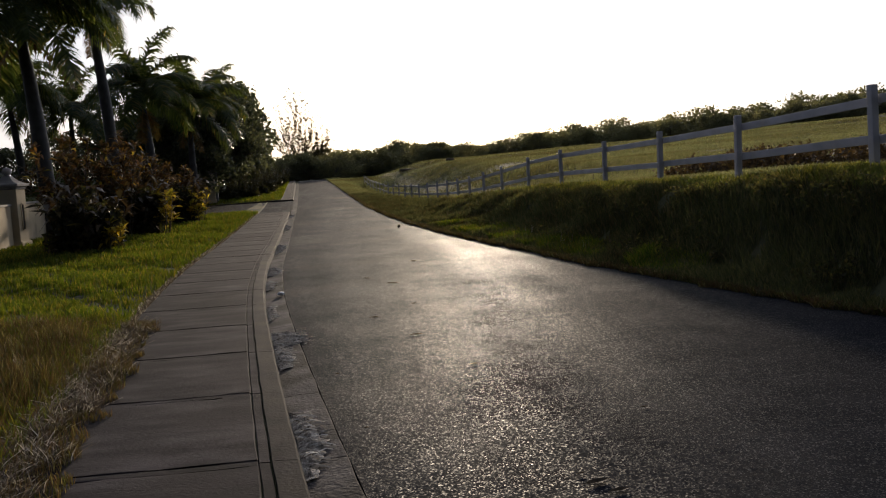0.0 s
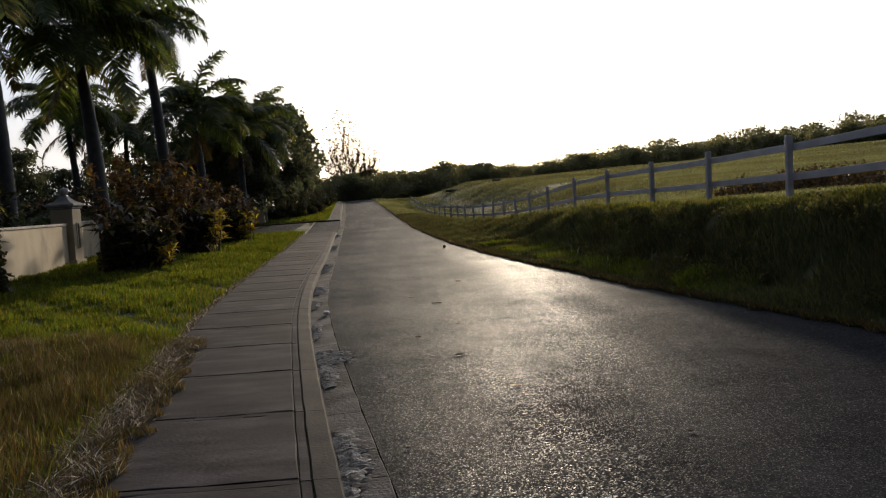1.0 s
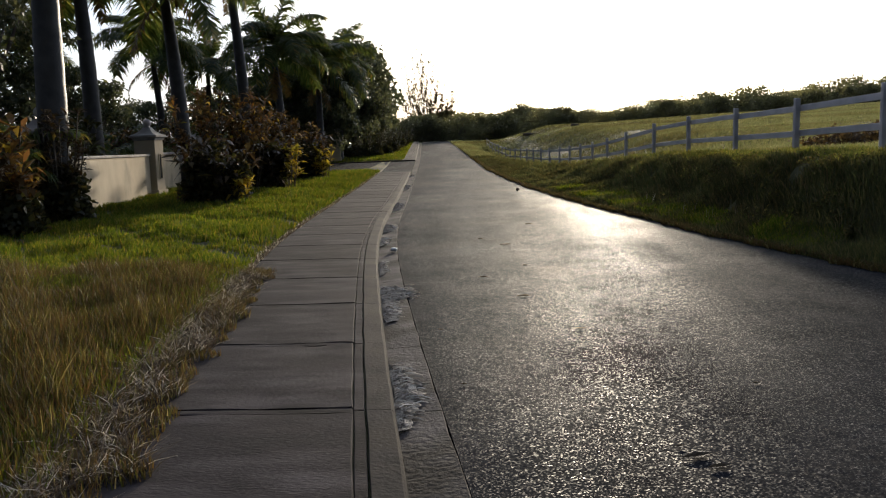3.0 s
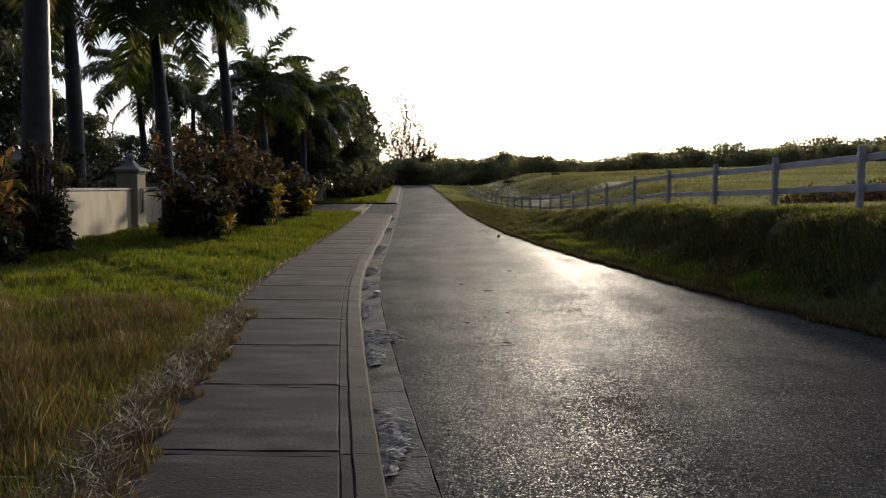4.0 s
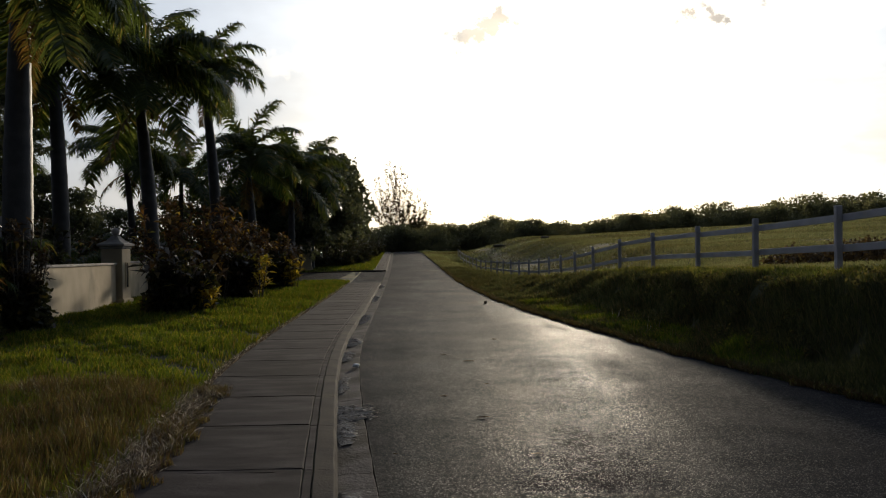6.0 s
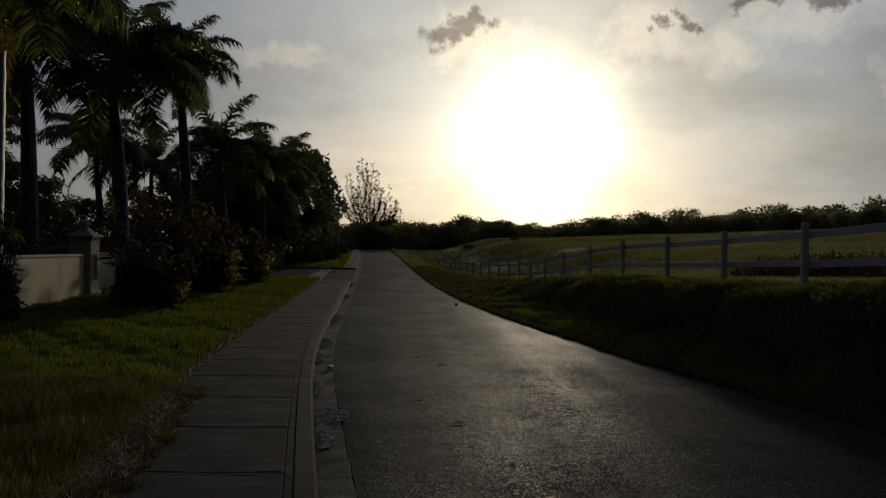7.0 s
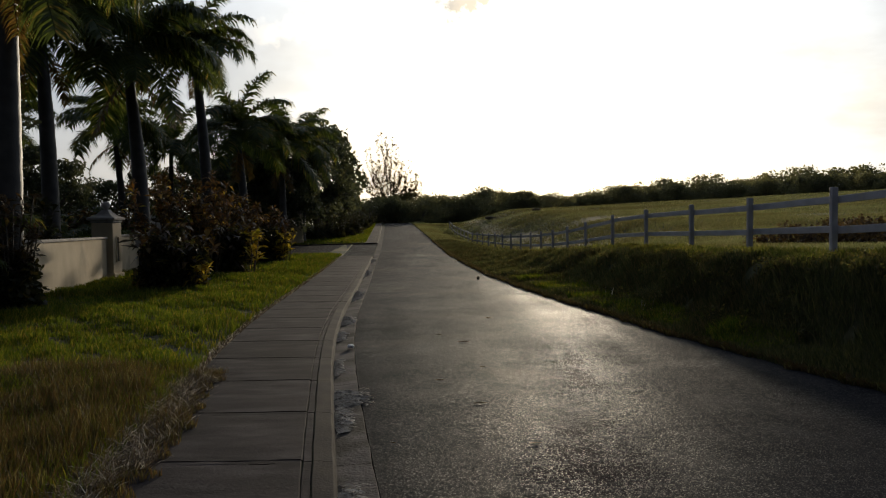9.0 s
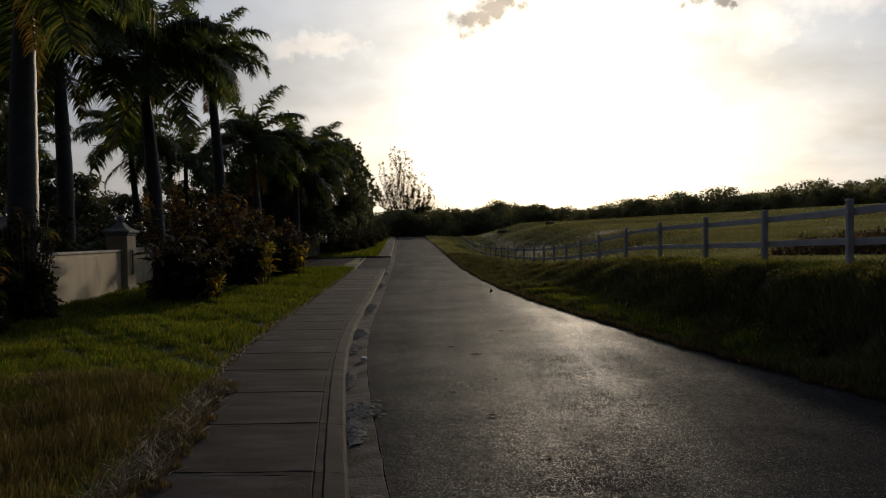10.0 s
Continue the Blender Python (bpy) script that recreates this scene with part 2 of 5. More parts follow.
def asphalt():
    """Worn asphalt: each chip of stone lies at its own tilt, and some are polished."""
    m = shader("asphalt", (0.0105, 0.0117, 0.0158), (0.019, 0.0198, 0.0248), 1.7, 0.62, 0.0, 95.0, (0.034, 0.032, 0.032), 0.28, 0.52, 0.75, spec=0.075)
    nt = m.node_tree
    N, L = nt.nodes.new, nt.links.new
    bsdf = nt.nodes["Principled BSDF"]
    geo, vor, nz, b = N("ShaderNodeNewGeometry"), N("ShaderNodeTexVoronoi"), N("ShaderNodeTexNoise"), N("ShaderNodeBump")
    vor.inputs["Scale"].default_value = 118.0
    nz.inputs["Scale"].default_value, nz.inputs["Detail"].default_value = 9.0, 8.0
    for t in (vor, nz):
        L(geo.outputs["Position"], t.inputs["Vector"])
    b.inputs["Strength"].default_value, b.inputs["Distance"].default_value = 0.5, 0.012
    L(nz.outputs["Fac"], b.inputs["Height"])
    sub, scl, add, nrm = (N("ShaderNodeVectorMath") for _ in range(4))
    sub.operation, scl.operation, add.operation, nrm.operation = "SUBTRACT", "SCALE", "ADD", "NORMALIZE"
    L(vor.outputs["Color"], sub.inputs[0])
    sub.inputs[1].default_value = (0.5, 0.5, 0.5)
    L(sub.outputs[0], scl.inputs[0])
    scl.inputs["Scale"].default_value = 0.17
    L(scl.outputs[0], add.inputs[0])
    L(b.outputs[0], add.inputs[1])
    L(add.outputs[0], nrm.inputs[0])
    L(nrm.outputs[0], bsdf.inputs["Normal"])
    # polish: chip by chip, and broad worn wheel paths
    wear, mr, sep, pol, mul = N("ShaderNodeTexNoise"), N("ShaderNodeMapRange"), N("ShaderNodeSeparateColor"), N("ShaderNodeMapRange"), N("ShaderNodeMath")
    wear.inputs["Scale"].default_value, wear.inputs["Detail"].default_value = 0.45, 4.0
    L(geo.outputs["Position"], wear.inputs["Vector"])
    mr.inputs["From Min"].default_value, mr.inputs["From Max"].default_value = 0.3, 0.7
    mr.inputs["To Min"].default_value, mr.inputs["To Max"].default_value = 0.9, 1.1
    L(wear.outputs["Fac"], mr.inputs["Value"])
    lane, mp, mr2, mul2 = N("ShaderNodeTexNoise"), N("ShaderNodeMapping"), N("ShaderNodeMapRange"), N("ShaderNodeMath")
    mp.inputs["Scale"].default_value, mp.inputs["Rotation"].default_value = (1.1, 0.035, 1.0), (0, 0, radians(-8))
    L(geo.outputs["Position"], mp.inputs["Vector"])
    L(mp.outputs[0], lane.inputs["Vector"])
    lane.inputs["Scale"].default_value, lane.inputs["Detail"].default_value = 1.0, 4.0
    mr2.inputs["From Min"].default_value, mr2.inputs["From Max"].default_value = 0.32, 0.68
    mr2.inputs["To Min"].default_value, mr2.inputs["To Max"].default_value = 0.9, 1.1
    L(lane.outputs["Fac"], mr2.inputs["Value"])
    mul2.operation = "MULTIPLY"
    L(vor.outputs["Color"], sep.inputs[0])
    pol.inputs["From Min"].default_value, pol.inputs["From Max"].default_value = 0.0, 0.26
    pol.inputs["To Min"].default_value, pol.inputs["To Max"].default_value = 0.44, 0.82
    L(sep.outputs[2], pol.inputs["Value"])
    gloss = N("ShaderNodeMapRange")
    gloss.inputs["From Min"].default_value, gloss.inputs["From Max"].default_value = 0.12, 0.34
    gloss.inputs["To Min"].default_value, gloss.inputs["To Max"].default_value = 0.064, 0.007
    L(sep.outputs[2], gloss.inputs["Value"])
    L(gloss.outputs[0], bsdf.inputs["Specular IOR Level"])
    mul.operation = "MULTIPLY"
    L(pol.outputs[0], mul.inputs[0])
    L(mr.outputs[0], mul.inputs[1])
    L(mul.outputs[0], mul2.inputs[0])
    L(mr2.outputs[0], mul2.inputs[1])
    L(mul2.outputs[0], bsdf.inputs["Roughness"])
    return m


M_ASPHALT = asphalt()
M_CONCRETE = shader("pavement_concrete", (0.021, 0.018, 0.019), (0.069, 0.058, 0.060), 5.0, 0.9, 0.6, 90.0, (0.024, 0.0205, 0.0215), 1.6, 0.44, 0.66, obj=0.22, spec=0.06, stretch=(0.35, 1.0, 1.0), dist=0.010)
M_KERB = shader("kerb_concrete", (0.023, 0.0205, 0.0205), (0.042, 0.037, 0.036), 3.0, 0.9, 0.5, 35.0, (0.05, 0.042, 0.035), 1.6, 0.48, 0.66, obj=0.12, spec=0.06, dist=0.01)
M_GUTTER = shader("gutter_concrete", (0.075, 0.066, 0.062), (0.13, 0.115, 0.108), 3.5, 0.9, 0.9, 30.0, (0.045, 0.04, 0.034), 1.7, 0.46, 0.62, obj=0.12, spec=0.06, dist=0.015)
M_SAND = shader("sandy_silt", (0.40, 0.34, 0.27), (0.74, 0.66, 0.55), 26.0, 0.95, 1.0, 70.0, (0.16, 0.135, 0.11), 11.0, 0.5, 0.66, dist=0.014)
M_STUCCO = shader("cream_stucco", (0.51, 0.42, 0.285), (0.61, 0.51, 0.36), 1.4, 0.9, 0.4, 70.0, (0.27, 0.23, 0.175), 0.9, 0.55, 0.8, dist=0.006)
M_CAP = shader("grey_capping", (0.30, 0.28, 0.26), (0.42, 0.39, 0.36), 3.0, 0.85, 0.5, 40.0, (0.16, 0.15, 0.14), 1.3, 0.5, 0.7)
M_FENCE = shader("weathered_white_paint", (0.40, 0.395, 0.42), (0.52, 0.51, 0.54), 3.0, 0.65, 0.3, 30.0, (0.50, 0.46, 0.41), 2.0, 0.58, 0.75, obj=0.06)
M_TRUNK = shader("palm_trunk_bark", (0.036, 0.034, 0.034), (0.068, 0.064, 0.060), 3.0, 0.55, 0.6, 25.0, (0.042, 0.039, 0.035), 1.0, 0.5, 0.7, spec=0.4)
M_SHAFT = shader("crownshaft", (0.10, 0.15, 0.05), (0.16, 0.21, 0.07), 2.0, 0.5, 0.1, 20.0)
M_BARK = shader("bark", (0.09, 0.075, 0.06), (0.16, 0.14, 0.115), 4.0, 0.9, 0.8, 20.0, dist=0.03)
M_FROND = leaf_shader("palm_frond", [(0.0, (0.045, 0.07, 0.026)), (0.6, (0.078, 0.11, 0.036)), (0.88, (0.13, 0.15, 0.05)), (1.0, (0.25, 0.19, 0.07))], 0.4, 0.5, (1.8, 1.6, 0.8))
M_DEADFROND = leaf_shader("dry_palm_frond", [(0.0, (0.12, 0.075, 0.03)), (0.6, (0.2, 0.12, 0.045)), (1.0, (0.10, 0.09, 0.03))])
# greyed and made more translucent: glare veil over dark crowns put into the colour
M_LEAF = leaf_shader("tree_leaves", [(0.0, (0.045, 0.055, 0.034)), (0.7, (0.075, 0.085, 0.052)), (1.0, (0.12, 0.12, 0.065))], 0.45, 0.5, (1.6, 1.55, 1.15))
# far leaves paled and greyed: distance haze put into their colour and translucency
M_HAZE_FARLEAF = leaf_shader("haze_paled_far_leaves", [(0.0, (0.12, 0.125, 0.09)), (0.7, (0.18, 0.18, 0.125)), (1.0, (0.24, 0.23, 0.15))], 0.6, 0.5)
M_NEEDLE = leaf_shader("casuarina_needles", [(0.0, (0.06, 0.05, 0.036)), (1.0, (0.12, 0.095, 0.062))], 0.6, 0.5)
M_CROTON = leaf_shader("croton_leaves", [(0.0, (0.04, 0.034, 0.02)), (0.45, (0.066, 0.048, 0.026)), (0.72, (0.10, 0.062, 0.032)), (0.88, (0.16, 0.09, 0.036)), (0.96, (0.50, 0.38, 0.07)), (1.0, (0.11, 0.14, 0.035))], 0.42, 0.46, (1.8, 1.45, 0.8))
M_BRONZE = leaf_shader("bronze_leaves", [(0.0, (0.035, 0.028, 0.02)), (0.6, (0.055, 0.04, 0.026)), (0.92, (0.095, 0.055, 0.03)), (1.0, (0.25, 0.2, 0.08))], 0.4, 0.3)
M_YELLOW = leaf_shader("yellow_leaves", [(0.0, (0.30, 0.2, 0.03)), (0.5, (0.55, 0.42, 0.06)), (1.0, (0.16, 0.17, 0.03))])
M_HEDGE = leaf_shader("dark_hedge_leaves", [(0.0, (0.026, 0.03, 0.015)), (0.75, (0.045, 0.046, 0.022)), (1.0, (0.11, 0.085, 0.032))], 0.55, 0.35)
M_GRASS = leaf_shader("lawn_grass", [(0.0, (0.052, 0.088, 0.017)), (0.6, (0.10, 0.145, 0.025)), (0.9, (0.19, 0.19, 0.042)), (1.0, (0.26, 0.21, 0.08))], 0.85, 0.46, (1.6, 1.45, 0.45), ((0.45, 0.8, 0.3), (0.86, 0.78, 0.75)))
M_DRYGRASS = leaf_shader("seeding_grass", [(0.0, (0.042, 0.046, 0.016)), (0.35, (0.085, 0.064, 0.030)), (0.72, (0.13, 0.082, 0.046)), (0.88, (0.075, 0.095, 0.022)), (1.0, (0.3, 0.26, 0.15))], 0.6, 0.42, (1.4, 1.25, 0.7))
M_STRAW = leaf_shader("dead_straw", [(0.0, (0.04, 0.03, 0.024)), (0.5, (0.10, 0.08, 0.062)), (0.8, (0.27, 0.225, 0.18)), (0.95, (0.85, 0.8, 0.72)), (1.0, (0.95, 0.91, 0.84))], 0.6, 0.35, (1.3, 1.2, 0.95))
M_FLAKE = leaf_shader("dry_flake", [(0.0, (0.26, 0.235, 0.20)), (0.6, (0.45, 0.42, 0.37)), (1.0, (0.72, 0.69, 0.64))], 0.7, 0.35, (0.9, 0.88, 0.82))
# field and dry pasture tones, raised further to put veiling glare into them
M_FIELD = leaf_shader("pasture_grass", [(0.0, (0.085, 0.11, 0.036)), (0.6, (0.14, 0.16, 0.052)), (1.0, (0.25, 0.22, 0.10))], 0.6, 0.48, (1.8, 1.65, 0.7), ((0.5, 0.3, 0.5), (0.8, 0.72, 0.66)))
M_PASTURE = leaf_shader("dry_pasture_grass", [(0.0, (0.13, 0.15, 0.07)), (0.6, (0.19, 0.20, 0.10)), (1.0, (0.27, 0.25, 0.15))], 0.7, 0.52, (1.4, 1.35, 0.95), ((0.035, 0.16, 0.1), (0.70, 0.62, 0.55)))
# darker than the shoulder's grass: the steep face's shade is partly put in
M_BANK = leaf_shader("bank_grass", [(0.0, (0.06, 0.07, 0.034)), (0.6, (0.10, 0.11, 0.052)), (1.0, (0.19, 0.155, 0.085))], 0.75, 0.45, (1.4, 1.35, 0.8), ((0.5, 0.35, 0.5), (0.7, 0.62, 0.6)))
M_SCRUB = leaf_shader("brown_scrub", [(0.0, (0.04, 0.028, 0.018)), (0.7, (0.085, 0.055, 0.032)), (1.0, (0.15, 0.10, 0.05))], 0.6, 0.3)
M_WEED = leaf_shader("bank_weed", [(0.0, (0.05, 0.05, 0.026)), (0.55, (0.085, 0.075, 0.038)), (0.85, (0.09, 0.105, 0.04)), (1.0, (0.2, 0.15, 0.07))], 0.9, 0.45)
M_LITTER = shader("dead_leaf", (0.05, 0.035, 0.02), (0.09, 0.06, 0.03), 20.0, 0.7, 0.2, 60.0)
M_PAPER = shader("white_litter", (0.75, 0.75, 0.76), (0.82, 0.82, 0.82), 20.0, 0.5, 0.2, 60.0)

# ---- plan: the lines of kerb, road and fence ----
_Y = np.linspace(-60, 1500, 7801)


def line(ys, xs, soft=25):
    v = np.interp(_Y, ys, xs)
    k = np.hanning(soft * 2 + 1)
    return np.convolve(np.pad(v, soft, "edge"), k / k.sum(), "valid")


_KB = line((-60, -8, 4, 6, 8.4, 10.8, 13.4, 17.6, 24.3, 36, 50, 66, 110, 1500),
           (8.6, 1.3, -0.49, -0.79, -1.12, -1.44, -1.74, -2.1, -2.49, -3.2, -4.0, -5.0, -7.9, -100), 12)
_XR = line((-60, -5, 9, 12.6, 15.4, 18.8, 24, 30, 44, 60, 80, 110, 1500),
           (17.5, 7.9, 4.71, 3.95, 3.5, 3.0, 2.25, 1.6, 0.5, -0.6, -1.9, -3.9, -96), 12)
_RISE = line((-60, 22, 34, 45, 59, 85, 112, 122, 150, 1500), (0, 0, 0.08, 0.24, 0.6, 1.28, 1.98, 2.02, 1.2, 0), 25)
_FX = line((-60, 0, 45, 70, 100, 1500), (9.8, 6.8, 4.55, 2.4, 0.2, -93), 30)
_FZ = line((-60, 0, 7, 10, 13.3, 16.4, 19.6, 23.2, 27, 31, 34.4, 40, 47, 56, 70, 85, 100, 1500), (1.5, 1.46, 1.40, 1.28, 1.15, 1.10, 1.06, 1.00, 0.87, 0.66, 0.48, 0.28, 0.12, 0.0, 0.0, 0.45, 1.6, 0), 12)


def kb(y):
    return np.interp(y, _Y, _KB)


def xr(y):
    return np.interp(y, _Y, _XR)


def rise(y):
    return np.interp(y, _Y, _RISE)


def fx(y):
    return np.interp(y, _Y, _FX)


def fz(y):
    return np.interp(y, _Y, _FZ)


def smooth(a):
    a = np.clip(a, 0, 1)
    return a * a * (3 - 2 * a)


def bumps(x, y, s, seed=0.0):
    """Cheap gentle unevenness, about -1 to 1."""
    return (np.sin(x * 1.7 / s + 1.3 + seed) * np.sin(y * 1.3 / s + 0.4 + seed * 2)
            + 0.6 * np.sin(x * 3.1 / s + y * 1.9 / s + seed) + 0.4 * np.sin(y * 4.3 / s - x * 2.7 / s + 2 * seed)) / 2


SIDE = 1.45  # pavement width
ROAD_Z = -0.105


def drive_mask(y):
    return smooth((y - 42.5) / 2.0) * (1 - smooth((y - 57.0) / 1.5))


def ground_left(x, y):
    d = kb(y) - SIDE - x  # distance out from the pavement's back edge
    z = rise(y) - 0.03 + 0.05 * smooth(d / 0.5) - 0.10 * smooth(d / 10.0) + (0.045 * bumps(x, y, 0.9) + 0.07 * bumps(x * 0.6, y, 1.7, 3.0)) * smooth((d - 0.3) / 2.5)
    z = z - drive_mask(y) * (0.05 + 0.12 * smooth(d / 2.0))
    far = smooth((y - 125) / 60.0)
    return z * (1 - far) + far * 0.3


def ridge(x):
    return np.interp(x, (-400, -30, -5, 1, 8, 21, 52, 120, 400), (1.2, 1.6, 2.1, 2.7, 3.3, 3.7, 4.9, 8.0, 12.0))


def ground_right(x, y):
    e, f = xr(y), fx(y)
    w = np.maximum(f - e, 0.5)
    s = (x - e) / w
    verge = np.interp(s, (0, 0.06, 0.3, 0.42, 0.66, 0.8, 0.92, 1.0), (0, 0.02, 0.08, 0.24, 0.80, 0.94, 0.99, 1.0))
    base = rise(y) - 0.13
    bank = base + (fz(y) - base) * verge + 0.05 * bumps(x, y, 0.9, 2.0) * smooth(s * 3)
    # pasture: from the fence back to the ridge, by how far along that way
    far = np.maximum(106.0 - 0.12 * x, 60.0)
    d0 = (x - f)
    rz = ridge(x)
    along = np.clip((y - 14.0) / (far - 14.0), 0, 1)
    f2 = 1.05 + (rz - 1.05) * along ** 1.15
    blend = smooth(d0 / (7.0 + 0.03 * np.maximum(y, 0)))
    field = fz(y) * (1 - blend) + f2 * blend - 0.35 * np.exp(-((y - 58) / 22.0) ** 2) * np.exp(-((x - 6) / 10.0) ** 2)
    field = field + 0.10 * bumps(x, y, 5.0, 1.0) * smooth(d0 / 6.0)
    fall = smooth((y - far - 4) / 60.0)
    field = field * (1 - fall) + fall * (0.5 + 0.5 * rz * 0.4)
    z = np.where(x > f, field, bank)
    gone = smooth((y - 125) / 60.0)
    near = np.where(x > f, z, z * (1 - gone) + gone * 0.3)
    return near


# ---- small builders ----
def mesh_from(name, verts, faces, material=None, shade=False):
    me = bpy.data.meshes.new(name)
    me.from_pydata([tuple(v) for v in verts], [], faces)
    if material:
        me.materials.append(material)
    me.update()
    if shade:
        me.shade_smooth()
    return me


def mesh_arrays(name, verts, faces, material):
    """A mesh of many small polygons, all with the same number of corners, from arrays."""
    verts, faces = np.asarray(verts, np.float32), np.asarray(faces, np.int32)
    n, k = faces.shape
    me = bpy.data.meshes.new(name)
    me.vertices.add(len(verts))
    me.vertices.foreach_set("co", verts.ravel())
    me.loops.add(n * k)
    me.loops.foreach_set("vertex_index", faces.ravel())
    me.polygons.add(n)
    me.polygons.foreach_set("loop_start", np.arange(0, n * k, k, dtype=np.int32))
    me.materials.append(material)
    me.update(calc_edges=True)
    return me


def child(name, me, parent, label=""):
    ob = new(name, me)
    ob.parent = parent
    if label:
        ob["label"] = label
    return ob


def part(name, bm, material, parent, label="", shade=False):
    me = bpy.data.meshes.new(name)
    bm.to_mesh(me)
    bm.free()
    me.materials.append(material)
    if shade:
        me.shade_smooth()
    return child(name, me, parent, label)


def box(bm, lo, hi, bevel=0.0):
    r = bmesh.ops.create_cube(bm, size=1.0)
    for v in r["verts"]:
        for i in range(3):
            v.co[i] = (lo[i] + hi[i]) / 2 + v.co[i] * (hi[i] - lo[i])
    if bevel:
        es = list({e for v in r["verts"] for e in v.link_edges})
        bmesh.ops.bevel(bm, geom=es, offset=bevel, segments=2, affect="EDGES", profile=0.6)


def tube(points, radii, sides=8, close=True):
    """Rings round a line of points."""
    verts, faces = [], []
    n = len(points)
    for i, (p, r) in enumerate(zip(points, radii)):
        a, b = Vector(points[max(i - 1, 0)]), Vector(points[min(i + 1, n - 1)])
        q = (b - a).to_track_quat("Z", "Y")
        for k in range(sides):
            an = 2 * math.pi * k / sides
            verts.append(Vector(p) + q @ Vector((math.cos(an) * r, math.sin(an) * r, 0)))
    for i in range(n - 1):
        for k in range(sides):
            k2 = (k + 1) % sides
            faces.append((i * sides + k, i * sides + k2, (i + 1) * sides + k2, (i + 1) * sides + k))
    if close:
        faces.append(tuple(range(sides - 1, -1, -1)))
        faces.append(tuple((n - 1) * sides + k for k in range(sides)))
    return verts, faces


def empty(name, m):
    ob = new(name)
    ob.matrix_basis = m
    ob.empty_display_size = 0.2
    return ob


# ---- ground ----
def build_ground():
    ys = np.concatenate([np.arange(-30, 2, 2.0), np.arange(2, 32, 0.4), np.arange(32, 62, 0.8), np.arange(62, 130, 1.6),
                         np.arange(130, 220, 6.0), np.array([230, 260, 320, 420, 600, 900, 1400, 2200, 3000])])
    left = -np.concatenate([np.array([3000, 1500, 700, 300, 160, 100, 75, 60]), np.arange(50, 20, -2.0), np.arange(20, 4, -0.8), np.arange(4, 0, -0.35), np.array([0.0])])
    right = np.concatenate([np.linspace(0, 1.0, 34), np.array([1.06, 1.12, 1.2, 1.3, 1.45, 1.6])])
    beyond = np.concatenate([np.arange(3, 40, 1.5), np.arange(40, 120, 5.0), np.array([130, 170, 240, 400, 800, 1600, 3000])])
    rows = []
    for y in ys:
        yc = min(y, 1500.0)
        xs_l = kb(yc) - SIDE + left
        zl = ground_left(xs_l, np.full_like(xs_l, yc))
        zl[-1] = rise(yc) - 0.04
        mid_x = np.array([kb(yc) - SIDE + 0.03, kb(yc) + 0.5, xr(yc) - 0.3])
        mid_z = np.full(3, rise(yc) - 0.34)
        e, f = xr(yc), fx(yc)
        xs_r = np.concatenate([e + right * (f - e), f + (f - e) * 0.6 + beyond])
        zr = ground_right(xs_r, np.full_like(xs_r, yc))
        x, z = np.concatenate([xs_l, mid_x, xs_r]), np.concatenate([zl, mid_z, zr])
        rows.append(np.stack([x, np.full_like(x, y), z], 1))
    v = np.array(rows)
    n, k = v.shape[:2]
    i, j = np.meshgrid(np.arange(n - 1), np.arange(k - 1), indexing="ij")
    a = (i * k + j).ravel()
    f = np.stack([a, a + 1, a + k + 1, a + k], 1)
    me = mesh_arrays("ground", v.reshape(-1, 3), f, M_SOIL)
    me.shade_smooth()
    tagged(new("ground", me), "rough green turf rising to a pasture ridge", "ground", kind="structure")


build_ground()


def ribbon(name, ys, x0, x1, z, cols, material, crown=0.0, thick=0.15):
    """A strip laid along the road between two lines, with skirts down its sides."""
    verts, faces = [], []
    for y in ys:
        a, b = x0(y), x1(y)
        row = [(a, y, z(y) - thick)]
        for c in range(cols + 1):
            t = c / cols
            row.append((a + (b - a) * t, y, z(y) + crown * 4 * t * (1 - t)))
        row.append((b, y, z(y) - thick))
        verts += row
    k = cols + 3
    for i in range(len(ys) - 1):
        for j in range(k - 1):
            a = i * k + j
            faces.append((a, a + 1, a + k + 1, a + k))
    return mesh_from(name, verts, faces, material, False)


road_ys = list(np.arange(-28, 40, 0.5)) + list(np.arange(40, 135, 1.0))
road = tagged(new("road", ribbon("road", road_ys, lambda y: kb(y) + 0.457, lambda y: xr(y), lambda y: rise(y) + ROAD_Z, 10, M_ASPHALT, 0.02)),
              "worn grey asphalt road with a low sun sheen", "road", kind="structure")

